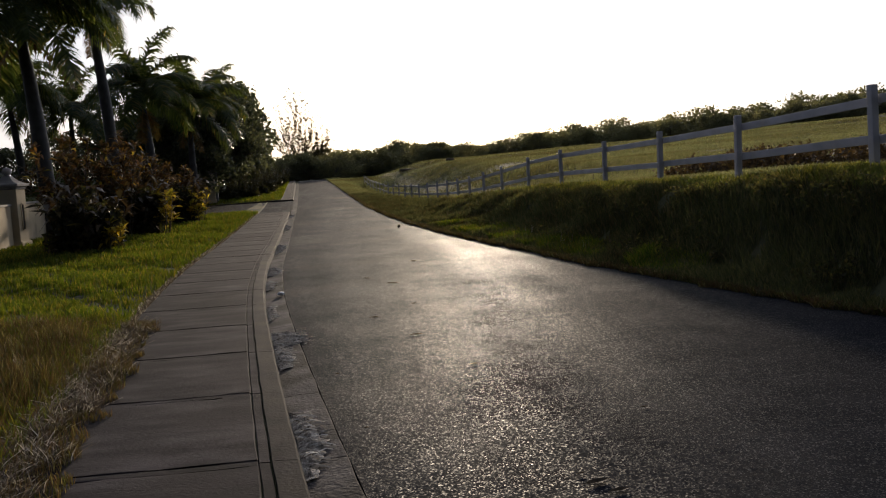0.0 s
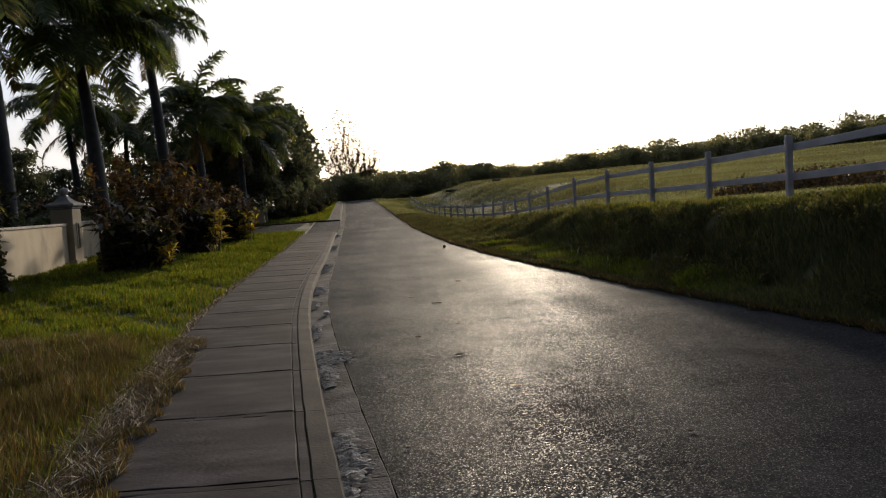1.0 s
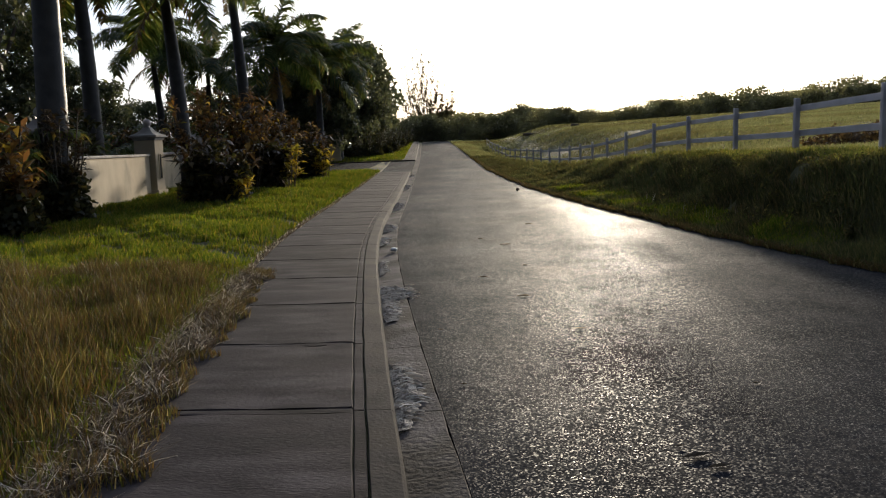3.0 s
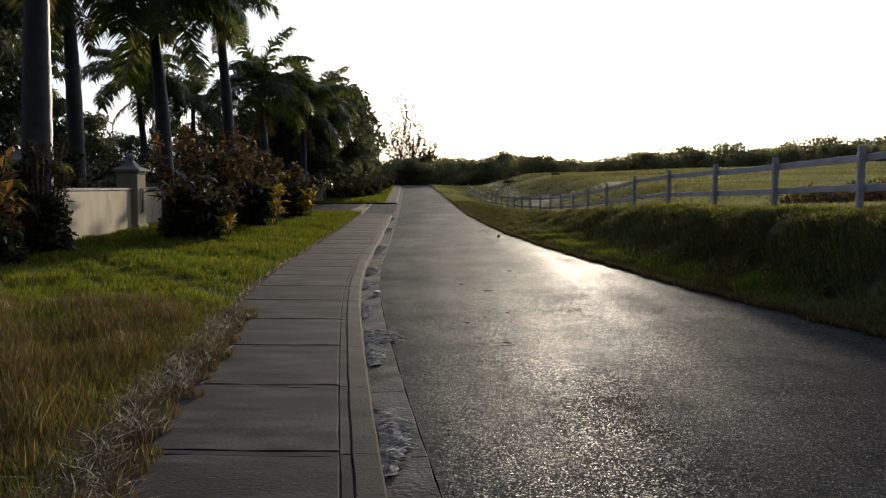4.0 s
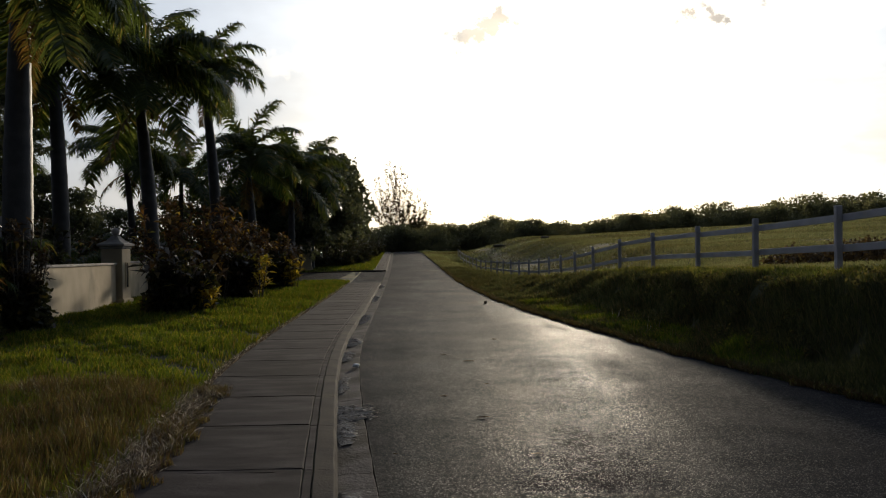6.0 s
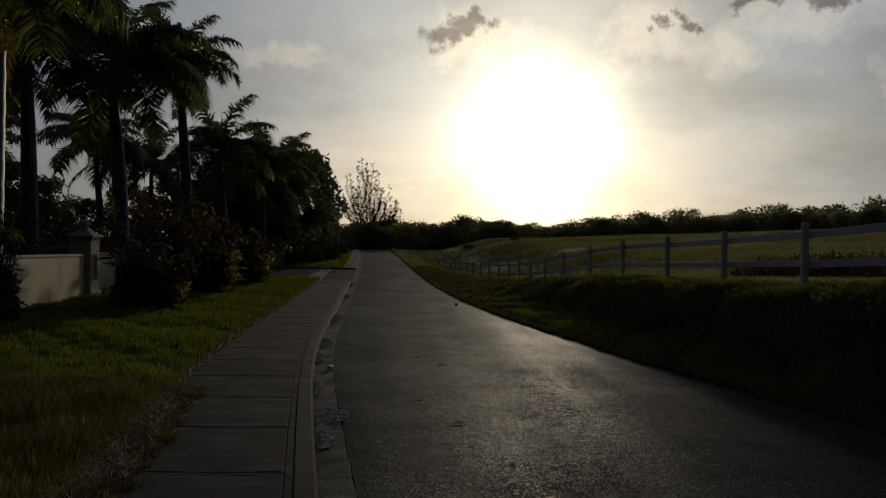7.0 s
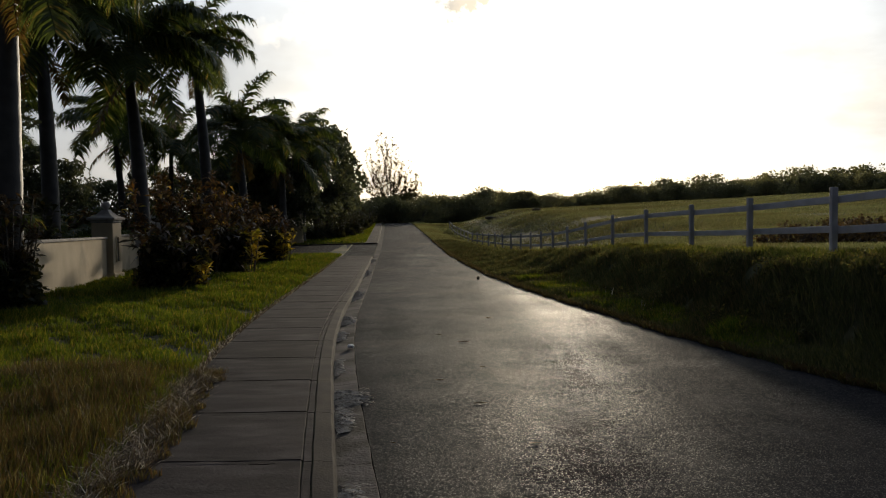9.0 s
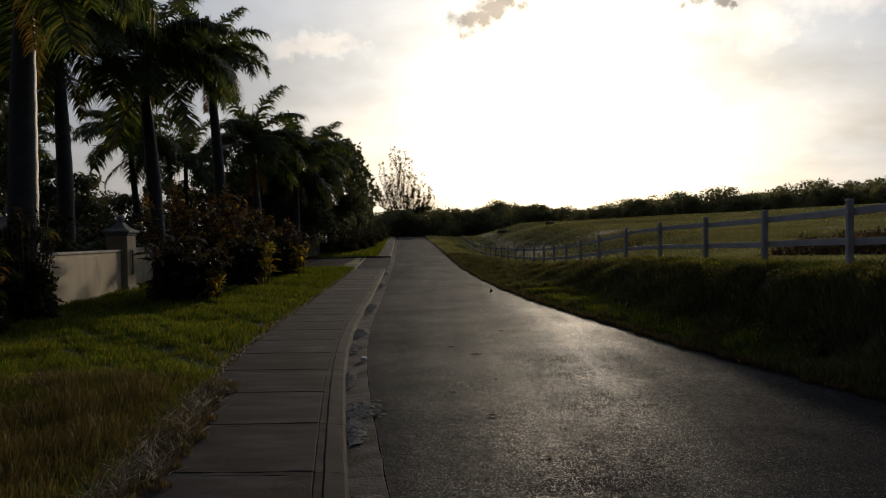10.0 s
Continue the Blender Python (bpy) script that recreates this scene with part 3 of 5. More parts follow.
# ---- fence ----
def build_fence():
    ys = [6.6, 9.9, 13.3, 16.45, 19.7, 23.3, 27.0, 30.9] + list(np.arange(34.3, 92, 3.2))
    fence = tagged(empty("fence", pose(0, 0, 0)), "white-painted post and rail paddock fence, weathered, along a grassy bank", "fence")
    bm = bmesh.new()
    box(bm, (-0.047, -0.047, -0.35), (0.047, 0.047, 1.03), 0.012)
    post_me = bpy.data.meshes.new("post")
    bm.to_mesh(post_me)
    bm.free()
    post_me.materials.append(M_FENCE)
    rnd = random.Random(4)
    spots = [Vector((fx(y), y, fz(y) + rnd.uniform(-0.02, 0.02))) for y in ys]
    for p in spots:
        ob = child("post", post_me, fence)
        ob.matrix_basis = Matrix.Translation(p) @ pose(0, 0, 0, rnd.uniform(-1.5, 1.5), rnd.uniform(-1.5, 1.5), rnd.uniform(2, 8))
    for a, b in zip(spots[:-1], spots[1:]):
        d = b - a
        length = d.length
        for h in (0.85, 0.37):
            bm = bmesh.new()
            box(bm, (-length / 2 - 0.02, -0.019, -0.056), (length / 2 + 0.02, 0.019, 0.056), 0.006)
            me = bpy.data.meshes.new("rail")
            bm.to_mesh(me)
            bm.free()
            me.materials.append(M_FENCE)
            ob = child("rail", me, fence)
            turn = d.to_track_quat("X", "Z").to_matrix().to_4x4()
            mid = (a + b) / 2 + Vector((0.068, 0, h + rnd.uniform(-0.015, 0.015)))
            ob.matrix_basis = Matrix.Translation(mid) @ turn


build_fence()


# ---- estate wall and gate piers ----
def wall_x(y):
    return -11.55 + 0.14 * (29.7 - y)


def gate_pier(x, y, z, turn):
    thing = tagged(empty("gate_pier", pose(x, y, z, 0, 0, turn)), "cream stucco gate pier with moulded cap, ball finial and slot niche", "gate pier", "gate piers of the estate wall")
    w, h = 0.37, 1.95
    bm = bmesh.new()
    # plain shaft; the tall round-headed niche is a flat face in shadow colour
    box(bm, (-w, -w, -0.3), (w, w, h), 0.02)
    shaft = part("shaft", bm, M_STUCCO, thing)
    bm = bmesh.new()
    box(bm, (-w - 0.06, -w - 0.06, -0.3), (w + 0.06, w + 0.06, 0.22), 0.02)
    part("plinth", bm, M_STUCCO, thing)
    for rz in (90,):
        bm = bmesh.new()
        pts = [(-0.085, 0.62), (0.085, 0.62)] + [(0.085 * math.cos(a), 1.38 + 0.085 * math.sin(a)) for a in np.linspace(0, math.pi, 9)]
        inner = [bm.verts.new((px, -w - 0.004, pz)) for px, pz in pts]
        bm.faces.new(inner)
        niche = part("niche", bm, M_SLOT_SHADE, shaft, "flat dark face painted as the slot niche's shade")
        niche.matrix_basis = pose(0, 0, 0, 0, 0, rz)
        # rim round the slot
        bm = bmesh.new()
        ring = [(px * 1.45, (pz - 1.05) * 1.06 + 1.05) for px, pz in pts]
        a = [bm.verts.new((px, -w - 0.03, pz)) for px, pz in pts]
        b = [bm.verts.new((px, -w - 0.03, pz)) for px, pz in ring]
        c = [bm.verts.new((px, -w, pz)) for px, pz in ring]
        d = [bm.verts.new((px, -w, pz)) for px, pz in pts]
        n = len(pts)
        for i in range(n):
            j = (i + 1) % n
            bm.faces.new((a[i], a[j], b[j], b[i]))
            bm.faces.new((b[i], b[j], c[j], c[i]))
            bm.faces.new((d[i], d[j], a[j], a[i]))
        rim = part("niche_rim", bm, M_STUCCO, shaft)
        rim.matrix_basis = pose(0, 0, 0, 0, 0, rz)
    # moulded cap: stacked square courses, then a concave roof and ball
    prof = [(0.37, h), (0.40, h + 0.02), (0.40, h + 0.07), (0.45, h + 0.10), (0.48, h + 0.11), (0.48, h + 0.17), (0.45, h + 0.19), (0.34, h + 0.23), (0.24, h + 0.30), (0.17, h + 0.38), (0.12, h + 0.44), (0.12, h + 0.46)]
    bm = bmesh.new()
    rings = [[bm.verts.new((sx * r, sy * r, zz)) for sx, sy in ((-1, -1), (1, -1), (1, 1), (-1, 1))] for r, zz in prof]
    for a, b in zip(rings[:-1], rings[1:]):
        for i in range(4):
            bm.faces.new((a[i], a[(i + 1) % 4], b[(i + 1) % 4], b[i]))
    bm.faces.new(rings[-1])
    cap = part("cap", bm, M_CAP, thing, "weathered grey moulded cap")
    bm = bmesh.new()
    prof = [(0.0, 0.0), (0.09, 0.0), (0.07, 0.03), (0.08, 0.05), (0.125, 0.09), (0.15, 0.15), (0.15, 0.19), (0.125, 0.25), (0.075, 0.29), (0.0, 0.305)]
    vs = [bm.verts.new((r, 0, h + 0.44 + zz)) for r, zz in prof]
    es = [bm.edges.new((vs[i], vs[i + 1])) for i in range(len(vs) - 1)]
    bmesh.ops.spin(bm, geom=vs + es, cent=(0, 0, 0), axis=(0, 0, 1), angle=2 * math.pi, steps=16)
    bmesh.ops.remove_doubles(bm, verts=bm.verts, dist=0.001)
    part("ball_finial", bm, M_CAP, cap, "grey ball finial", True)
    return thing


M_SLOT_SHADE = shader("recess_shadow_paint", (0.05, 0.045, 0.04), (0.08, 0.07, 0.06), 5.0, 0.9, 0.2, 40.0)


def wall_run(y0, y1, height, label):
    """A length of boundary wall between two piers, with a coping."""
    y0, y1 = y0 + 0.5, y1 - 0.5
    a, b = Vector((wall_x(y0), y0, ground_left(wall_x(y0), y0))), Vector((wall_x(y1), y1, ground_left(wall_x(y1), y1)))
    d = b - a
    thing = tagged(empty("boundary_wall", Matrix.Translation((a + b) / 2) @ pose(0, 0, 0, 0, 0, math.degrees(math.atan2(d.y, d.x)))), label, "wall", "runs of the estate wall")
    bm = bmesh.new()
    box(bm, (-d.length / 2, -0.11, -0.4), (d.length / 2, 0.11, height), 0.01)
    part("panel", bm, M_STUCCO, thing)
    bm = bmesh.new()
    box(bm, (-d.length / 2, -0.16, height + 0.002), (d.length / 2, 0.16, height + 0.08), 0.02)
    part("coping", bm, M_CAP, thing, "dark weathered coping")
    return thing


PIERS = (8.4, 19.76, 29.7, 39.0)
for y in PIERS:
    gate_pier(wall_x(y), y, ground_left(wall_x(y), y), -1)
for y0, y1 in zip(PIERS[:-1], PIERS[1:]):
    wall_run(y0, y1, 1.40, "cream stucco boundary wall with stains and dark coping")
for x, y in ((-9.9, 58.6), (-12.8, 59.6)):
    gate_pier(x, y, ground_left(x, y), 8)


# ---- palms ----
def frond_mesh(name, length, elev, bend, seed, material, leaflet=0.62, count=46):
    """A feather frond that leaves the crown along +x at an angle and arches over."""
    rnd = np.random.RandomState(seed)
    steps = 14
    pts, an = [np.array([0.0, 0.0, 0.0])], math.radians(elev)
    for i in range(steps):
        step = length / steps
        pts.append(pts[-1] + step * np.array([math.cos(an), 0, math.sin(an)]))
        an -= math.radians(bend) * (0.4 + 1.2 * i / steps) / steps
        an = max(an, math.radians(-88))
    pts = np.array(pts)
    rv, rf = tube([tuple(p) for p in pts], [0.035 * (1 - i / (steps + 1)) + 0.006 for i in range(steps + 1)], 4, False)
    verts, tris = [tuple(v) for v in rv], []
    for f in rf:
        tris += [(f[0], f[1], f[2]), (f[0], f[2], f[3])]
    for k in range(count):
        t = 0.13 + 0.87 * (k + rnd.rand() * 0.6) / count
        f = t * steps
        i = min(int(f), steps - 1)
        p = pts[i] + (pts[i + 1] - pts[i]) * (f - i)
        tan = (pts[i + 1] - pts[i]) / np.linalg.norm(pts[i + 1] - pts[i])
        up = np.array([-tan[2], 0, tan[0]])
        for side in (-1, 1):
            ll = leaflet * (0.45 + 0.75 * math.sin(math.pi * min(t * 0.85 + 0.12, 1.0))) * rnd.uniform(0.8, 1.15)
            fan = rnd.uniform(-0.3, 0.35)
            d = np.array([0, side, 0]) * 0.85 + tan * rnd.uniform(0.35, 0.75) + up * fan
            d /= np.linalg.norm(d)
            w = 0.028 * rnd.uniform(0.8, 1.3)
            droop = rnd.uniform(0.3, 0.75)
            m1 = p + d * ll * 0.5 + np.array([0, 0, -droop * ll * 0.16])
            tip = p + d * ll * 0.86 + np.array([0, 0, -droop * ll * 0.75])
            wv = tan * w
            b = len(verts)
            verts += [tuple(p - wv), tuple(p + wv), tuple(m1 + wv * 1.1), tuple(m1 - wv * 1.1), tuple(tip)]
            tris += [(b, b + 1, b + 2), (b, b + 2, b + 3), (b + 3, b + 2, b + 4)]
    return mesh_arrays(name, np.array(verts), np.array(tris), material)


FRONDS = [frond_mesh("frond", 3.0, e, bd, 10 + i, M_FROND, 0.80, 76) for i, (e, bd) in enumerate(((74, 70), (56, 88), (42, 96), (28, 98), (14, 90), (-2, 76), (-24, 52), (48, 112), (20, 112)))]
DRY = [frond_mesh("dry_frond", 2.3, e, bd, 40 + i, M_DEADFROND, 0.5, 36) for i, (e, bd) in enumerate(((-30, 55), (-48, 38)))]


def palm(x, y, height, girth, seed, scale=1.0, lean=(0, 0), label="tall royal palm with a smooth grey trunk and full crown", spear=True, swollen=True, n=24, category="palm tree", ground=None):
    rnd = random.Random(seed)
    z = float((ground or ground_left)(x, y))
    thing = tagged(empty("royal_palm", pose(x, y, z, 0, 0, rnd.uniform(0, 360))), label, category, "royal palms along the estate wall")
    inv = Matrix.Rotation(-thing.matrix_basis.to_euler().z, 3, "Z")
    ln = inv @ Vector((lean[0], lean[1], 0))
    pts, rad = [], []
    steps = 22
    for i in range(steps + 1):
        t = i / steps
        b = 1.0 + (0.22 * math.exp(-((t - 0.0) / 0.08) ** 2) if swollen else 0) + 0.10 * math.sin(t * 2.6) - 0.42 * t * t
        pts.append((ln.x * t * t, ln.y * t * t, -0.3 + (height + 0.3) * t))
        rad.append(girth * b + (0.012 if i % 2 else 0.0))
    v, f = tube(pts, rad, 14)
    trunk = child("trunk", mesh_from("trunk", v, f, M_TRUNK, True), thing)
    top = Vector(pts[-1])
    shaft_h = 1.15 * scale
    v, f = tube([top + Vector((0, 0, shaft_h * t)) for t in (0, 0.15, 0.5, 0.85, 1.0)], [girth * 0.62 * s for s in (0.95, 1.12, 0.95, 0.62, 0.4)], 12)
    crownshaft = child("crownshaft", mesh_from("crownshaft", v, f, M_SHAFT, True), thing, "smooth green crownshaft")
    crown = top + Vector((0, 0, shaft_h * 0.92))
    order = [0, 1, 7, 2, 3, 8, 4, 5, 3, 2, 4, 6, 5, 8, 1, 6, 4, 3, 5, 2]
    for i in range(n):
        ob = child("frond", FRONDS[order[i % len(order)]], crownshaft)
        s = scale * rnd.uniform(0.88, 1.12)
        ob.matrix_basis = Matrix.Translation(crown + Vector((0, 0, -0.05 * (i % 4)))) @ pose(0, 0, 0, rnd.uniform(-8, 8), rnd.uniform(-8, 8), i * 137.5 + rnd.uniform(-14, 14)) @ Matrix.Scale(s, 4)
    for i in range(2):
        ob = child("dry_frond", DRY[i], thing, "withered brown frond")
        ob.matrix_basis = Matrix.Translation(top + Vector((0, 0, 0.1))) @ pose(0, 0, 0, 0, 0, rnd.uniform(0, 360)) @ Matrix.Scale(scale * 0.85, 4)
    if spear:
        v, f = tube([crown, crown + Vector((0.03, 0, 1.0 * scale)), crown + Vector((0.08, 0.02, 1.9 * scale))], [0.05, 0.035, 0.008], 6)
        child("spear_leaf", mesh_from("spear_leaf", v, f, M_SHAFT, True), crownshaft, "upright unopened spear leaf")
    return thing


# bearing (x over y), distance, trunk height, girth
for i, (u, y, h, g, sc, ln) in enumerate((
        (-0.500, 19.1, 7.2, 0.31, 1.05, (0.1, 0.1)),
        (-0.452, 30.0, 8.0, 0.28, 1.25, (-0.2, 0)),
        (-0.346, 34.5, 7.7, 0.29, 1.45, (-0.45, 0)),
        (-0.270, 40.0, 9.3, 0.25, 0.98, (-0.5, 0)),
        (-0.228, 46.0, 5.8, 0.23, 1.12, (-0.3, 0)),
        (-0.600, 26.0, 7.0, 0.30, 1.1, (0.1, 0)),
        (-0.185, 55.0, 5.4, 0.22, 1.15, (0.0, 0)),
        (-0.163, 60.0, 5.9, 0.22, 1.1, (0.0, 0)),
        (-0.370, 48.0, 6.3, 0.20, 1.15, (-0.4, 0)),
        (-0.318, 52.0, 5.3, 0.20, 1.1, (0.2, 0)),
        (-0.520, 44.0, 6.4, 0.22, 1.1, (0.2, 0)))):
    palm(u * y, y, h, g, 100 + i, sc, ln)


for i, (u, y, h) in enumerate(((0.565, 132, 3.4), (0.595, 134, 3.8), (0.625, 136, 3.6))):
    palm(u * y, y, h, 0.2, 150 + i, 0.95, label="distant palm on the pasture ridge", ground=ground_right, n=14)


# ---- broad-leaved trees ----
def leaf_cloud(rnd, centres, radii, per, size):
    """Small leaves as bent rhombs, scattered in clumps."""
    c = np.repeat(np.asarray(centres), per, 0)
    r = np.repeat(np.asarray(radii), per)
    d = rnd.normal(size=c.shape)
    d /= np.linalg.norm(d, axis=1, keepdims=True)
    p = c + d * (r * rnd.uniform(0.25, 1.0, len(r)) ** 0.6)[:, None] * np.array([1, 1, 0.75])
    n = len(p)
    ax = rnd.normal(size=(n, 3))
    ax[:, 2] -= 0.4
    ax /= np.linalg.norm(ax, axis=1, keepdims=True)
    nb = rnd.normal(size=(n, 3))
    bx = np.cross(ax, nb)
    bx /= np.linalg.norm(bx, axis=1, keepdims=True) + 1e-6
    s = size * rnd.uniform(0.6, 1.3, (n, 1))
    v = np.stack([p, p + ax * s * 0.5 + bx * s * 0.32, p + ax * s, p + ax * s * 0.5 - bx * s * 0.32], 1).reshape(-1, 3)
    f = np.arange(n * 4).reshape(n, 4)
    return v, f


def tree_meshes(seed, height, spread, clumps, per, size, leaf_mat, low=0.25, flat=1.0):
    rnd = np.random.RandomState(seed)
    fork = height * (low * 0.8 + 0.08)
    verts, faces = [], []

    def limb(points, radii, sides=6):
        v, f = tube(points, radii, sides)
        o = len(verts)
        verts.extend(v)
        faces.extend([tuple(i + o for i in g) for g in f])

    r0 = height * 0.026
    limb([(0, 0, -0.4), (0.05, 0, fork * 0.5), (0, 0.05, fork), (0.05, 0.0, height * 0.7)], [r0 * 1.5, r0 * 1.1, r0, r0 * 0.35], 8)
    centres, radii = [], []
    for k in range(clumps):
        a = k * 2.4 + rnd.uniform(-0.4, 0.4)
        h = rnd.uniform(low, 1.0)
        prof = math.sqrt(max(0.05, 1 - ((h - 0.55) / 0.55) ** 2)) * flat
        rr = spread * prof * rnd.uniform(0.45, 1.0)
        c = np.array([math.cos(a) * rr, math.sin(a) * rr, height * h * rnd.uniform(0.92, 1.03)])
        centres.append(c)
        radii.append(spread * rnd.uniform(0.20, 0.38))
        if k % 2 == 0:
            s = np.array([0, 0, fork + (c[2] - fork) * 0.25])
            m = s * 0.5 + c * 0.5 + np.array([0, 0, 0.1 * height * rnd.uniform(-0.3, 0.6)])
            limb([tuple(s), tuple(m), tuple(c)], [r0 * 0.5, r0 * 0.3, r0 * 0.1], 5)
    wood = mesh_from("trunk", verts, faces, M_BARK, True)
    v, f = leaf_cloud(rnd, centres, radii, per, size)
    return wood, mesh_arrays("crown", v, f, leaf_mat)


def make_tree(name, meshes, label, group, category="tree"):
    thing = tagged(empty(name, pose(0, 0, 0)), label, category, group)
    child("trunk", meshes[0], thing)
    child("crown", meshes[1], thing)
    return thing


def stand(meshes, spots, name, label, group, ground):
    """Set one tree and its copies out on the ground. Spots: x, y, scale, turn."""
    first = None
    for x, y, s, turn in spots:
        m = pose(x, y, float(ground(x, y)) - 0.05, 0, 0, turn) @ Matrix.Scale(s, 4)
        if first is None:
            first = make_tree(name, meshes, label, group)
            first.matrix_basis = m
        else:
            c = copy_thing(first, pose(0, 0, 0))
            c.matrix_basis = m


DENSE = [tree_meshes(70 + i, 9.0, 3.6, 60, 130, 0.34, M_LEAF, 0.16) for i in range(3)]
rnd_t = random.Random(9)
spots = [[], [], []]
for i, (u, y, h) in enumerate(((-0.205, 58, 6.6), (-0.180, 60, 7.6), (-0.172, 68, 8.4), (-0.160, 74, 9.2), (-0.146, 70, 8.6), (-0.143, 84, 9.8),
                               (-0.135, 92, 9.6), (-0.225, 66, 7.4), (-0.245, 60, 6.2), (-0.285, 62, 6.0), (-0.335, 66, 5.8),
                               (-0.395, 60, 4.6), (-0.50, 42, 6.0), (-0.66, 40, 7.5), (-0.430, 64, 4.4), (-0.45, 52, 6.0), (-0.118, 100, 5.6), (-0.112, 106, 4.8), (-0.19, 82, 5.6), (-0.165, 90, 5.6), (-0.215, 78, 5.2), (-0.24, 76, 5.2), (-0.14, 96, 5.6))):
    spots[i % 3].append((u * y, y, h / 9.0 * rnd_t.uniform(0.95, 1.05), rnd_t.uniform(0, 360)))
for i in range(3):
    stand(DENSE[i], spots[i], "dense_tree", "dense dark green broad-leaved tree beside the estate", "dense trees beside the road", ground_left)

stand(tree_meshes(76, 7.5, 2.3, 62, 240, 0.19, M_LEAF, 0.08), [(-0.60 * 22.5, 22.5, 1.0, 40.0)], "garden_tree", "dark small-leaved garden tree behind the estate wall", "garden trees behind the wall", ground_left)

FAR = [tree_meshes(90 + i, 7.0, 4.4 + 0.7 * i, 64, 150, 0.40, M_HAZE_FARLEAF, 0.0, 1.0) for i in range(4)]
THIN = [tree_meshes(120 + i, 8.0, 2.6, 16, 34, 0.42, M_HAZE_FARLEAF, 0.45, 0.9) for i in range(2)]


def far_ground(x, y):
    return ground_right(x, y)


rnd_f = random.Random(21)
far_spots = [[], [], [], []]
thin_spots = [[], []]
us = np.arange(-0.12, 0.72, 0.0135)
for i, u in enumerate(us):
    y = rnd_f.uniform(128, 150)
    top = np.interp(u, (-0.10, -0.03, 0.0, 0.04, 0.1, 0.15, 0.19, 0.235, 0.3, 0.34, 0.40, 0.43, 0.48, 0.55, 0.7),
                    (50, 54, 54, 58, 56, 50, 58, 63, 75, 68, 83, 76, 88, 95, 105))
    z0 = float(ground_right(u * y, y))
    h = 1.5 + top / 1506 * y - z0
    target = far_spots[i % 4]
    target.append((u * y, y, max(h * rnd_f.uniform(0.78, 1.08), 2.0) / 7.0, rnd_f.uniform(0, 360)))
    if i % 5 == 2:
        thin_spots[i % 2].append((u * y + 1.0, y + 6, h * 1.12 / 8.0, rnd_f.uniform(0, 360)))
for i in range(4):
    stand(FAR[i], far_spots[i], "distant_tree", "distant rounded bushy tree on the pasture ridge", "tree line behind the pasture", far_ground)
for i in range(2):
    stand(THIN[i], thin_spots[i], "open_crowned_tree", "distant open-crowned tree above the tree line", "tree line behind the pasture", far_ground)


def casuarina(x, y, height):
    """A thin feathery tree: a fan of rising stems, each hung with short drooping sprays of needles."""
    rnd = np.random.RandomState(5)
    thing = tagged(empty("casuarina", pose(x, y, float(ground_left(x, y)))), "sparse feathery casuarina tree backlit against the sky", "tree")
    verts, faces = [], []

    def limb(points, radii, sides=4):
        v, f = tube(points, radii, sides)
        o = len(verts)
        verts.extend(v)
        faces.extend([tuple(i + o for i in g) for g in f])

    roots, ways, sizes = [], [], []
    limb([(0, 0, -0.3), (0.1, 0, 2.5), (0, 0, 5.0)], [0.28, 0.22, 0.12], 7)
    for s in range(64):
        lean = -4.2 + 9.8 * (s + rnd.rand()) / 64
        deep = rnd.uniform(-2.5, 2.5)
        tall = height * (1.0 - 0.045 * abs(lean + 0.6) ** 1.35) * rnd.uniform(0.5, 1.0)
        base = np.array([lean * 0.12, deep * 0.12, rnd.uniform(1.5, 4.5)])
        tip = np.array([lean, deep, tall])
        line_pts = []
        for t in np.linspace(0, 1, 7):
            q = base + (tip - base) * t
            q[0] += 0.22 * lean * math.sin(math.pi * t) + 0.15 * math.sin(9 * t + s)
            q[1] += 0.12 * math.cos(8 * t + s)
            line_pts.append(q)
        limb([tuple(q) for q in line_pts], [0.045 * (1 - 0.85 * i / 6) for i in range(7)])
        pts = np.array(line_pts)
        for k in range(38):
            t = rnd.uniform(0.2, 1.0)
            i = min(int(t * 6), 5)
            p = pts[i] + (pts[i + 1] - pts[i]) * (t * 6 - i)
            b = rnd.uniform(0, 6.28)
            ll = rnd.uniform(0.35, 0.95) * (1.15 - 0.6 * t)
            d = np.array([math.cos(b) * 0.6, math.sin(b) * 0.6, rnd.uniform(0.05, 0.9)])
            for m in range(9):
                roots.append(p + d * ll * (m + 1) / 9 * rnd.uniform(0.8, 1.1))
                n = d + rnd.normal(size=3) * 0.55
                ways.append(n / np.linalg.norm(n))
                sizes.append(rnd.uniform(0.15, 0.36))
    roots, ways, sizes = np.array(roots), np.array(ways), np.array(sizes)[:, None]
    side = np.cross(ways, rnd.normal(size=ways.shape))
    side /= np.linalg.norm(side, axis=1, keepdims=True)
    mid, tips = roots + ways * sizes * 0.5, roots + ways * sizes + np.array([0, 0, -0.1]) * sizes
    lv = np.stack([roots, mid + side * 0.036, tips, mid - side * 0.036], 1).reshape(-1, 3)
    lf = np.arange(len(lv)).reshape(-1, 4)
    child("trunk", mesh_from("trunk", verts, faces, M_BARK, True), thing)
    child("crown", mesh_arrays("crown", lv, lf, M_NEEDLE), thing)


casuarina(-0.063 * 142, 142, 16.4)


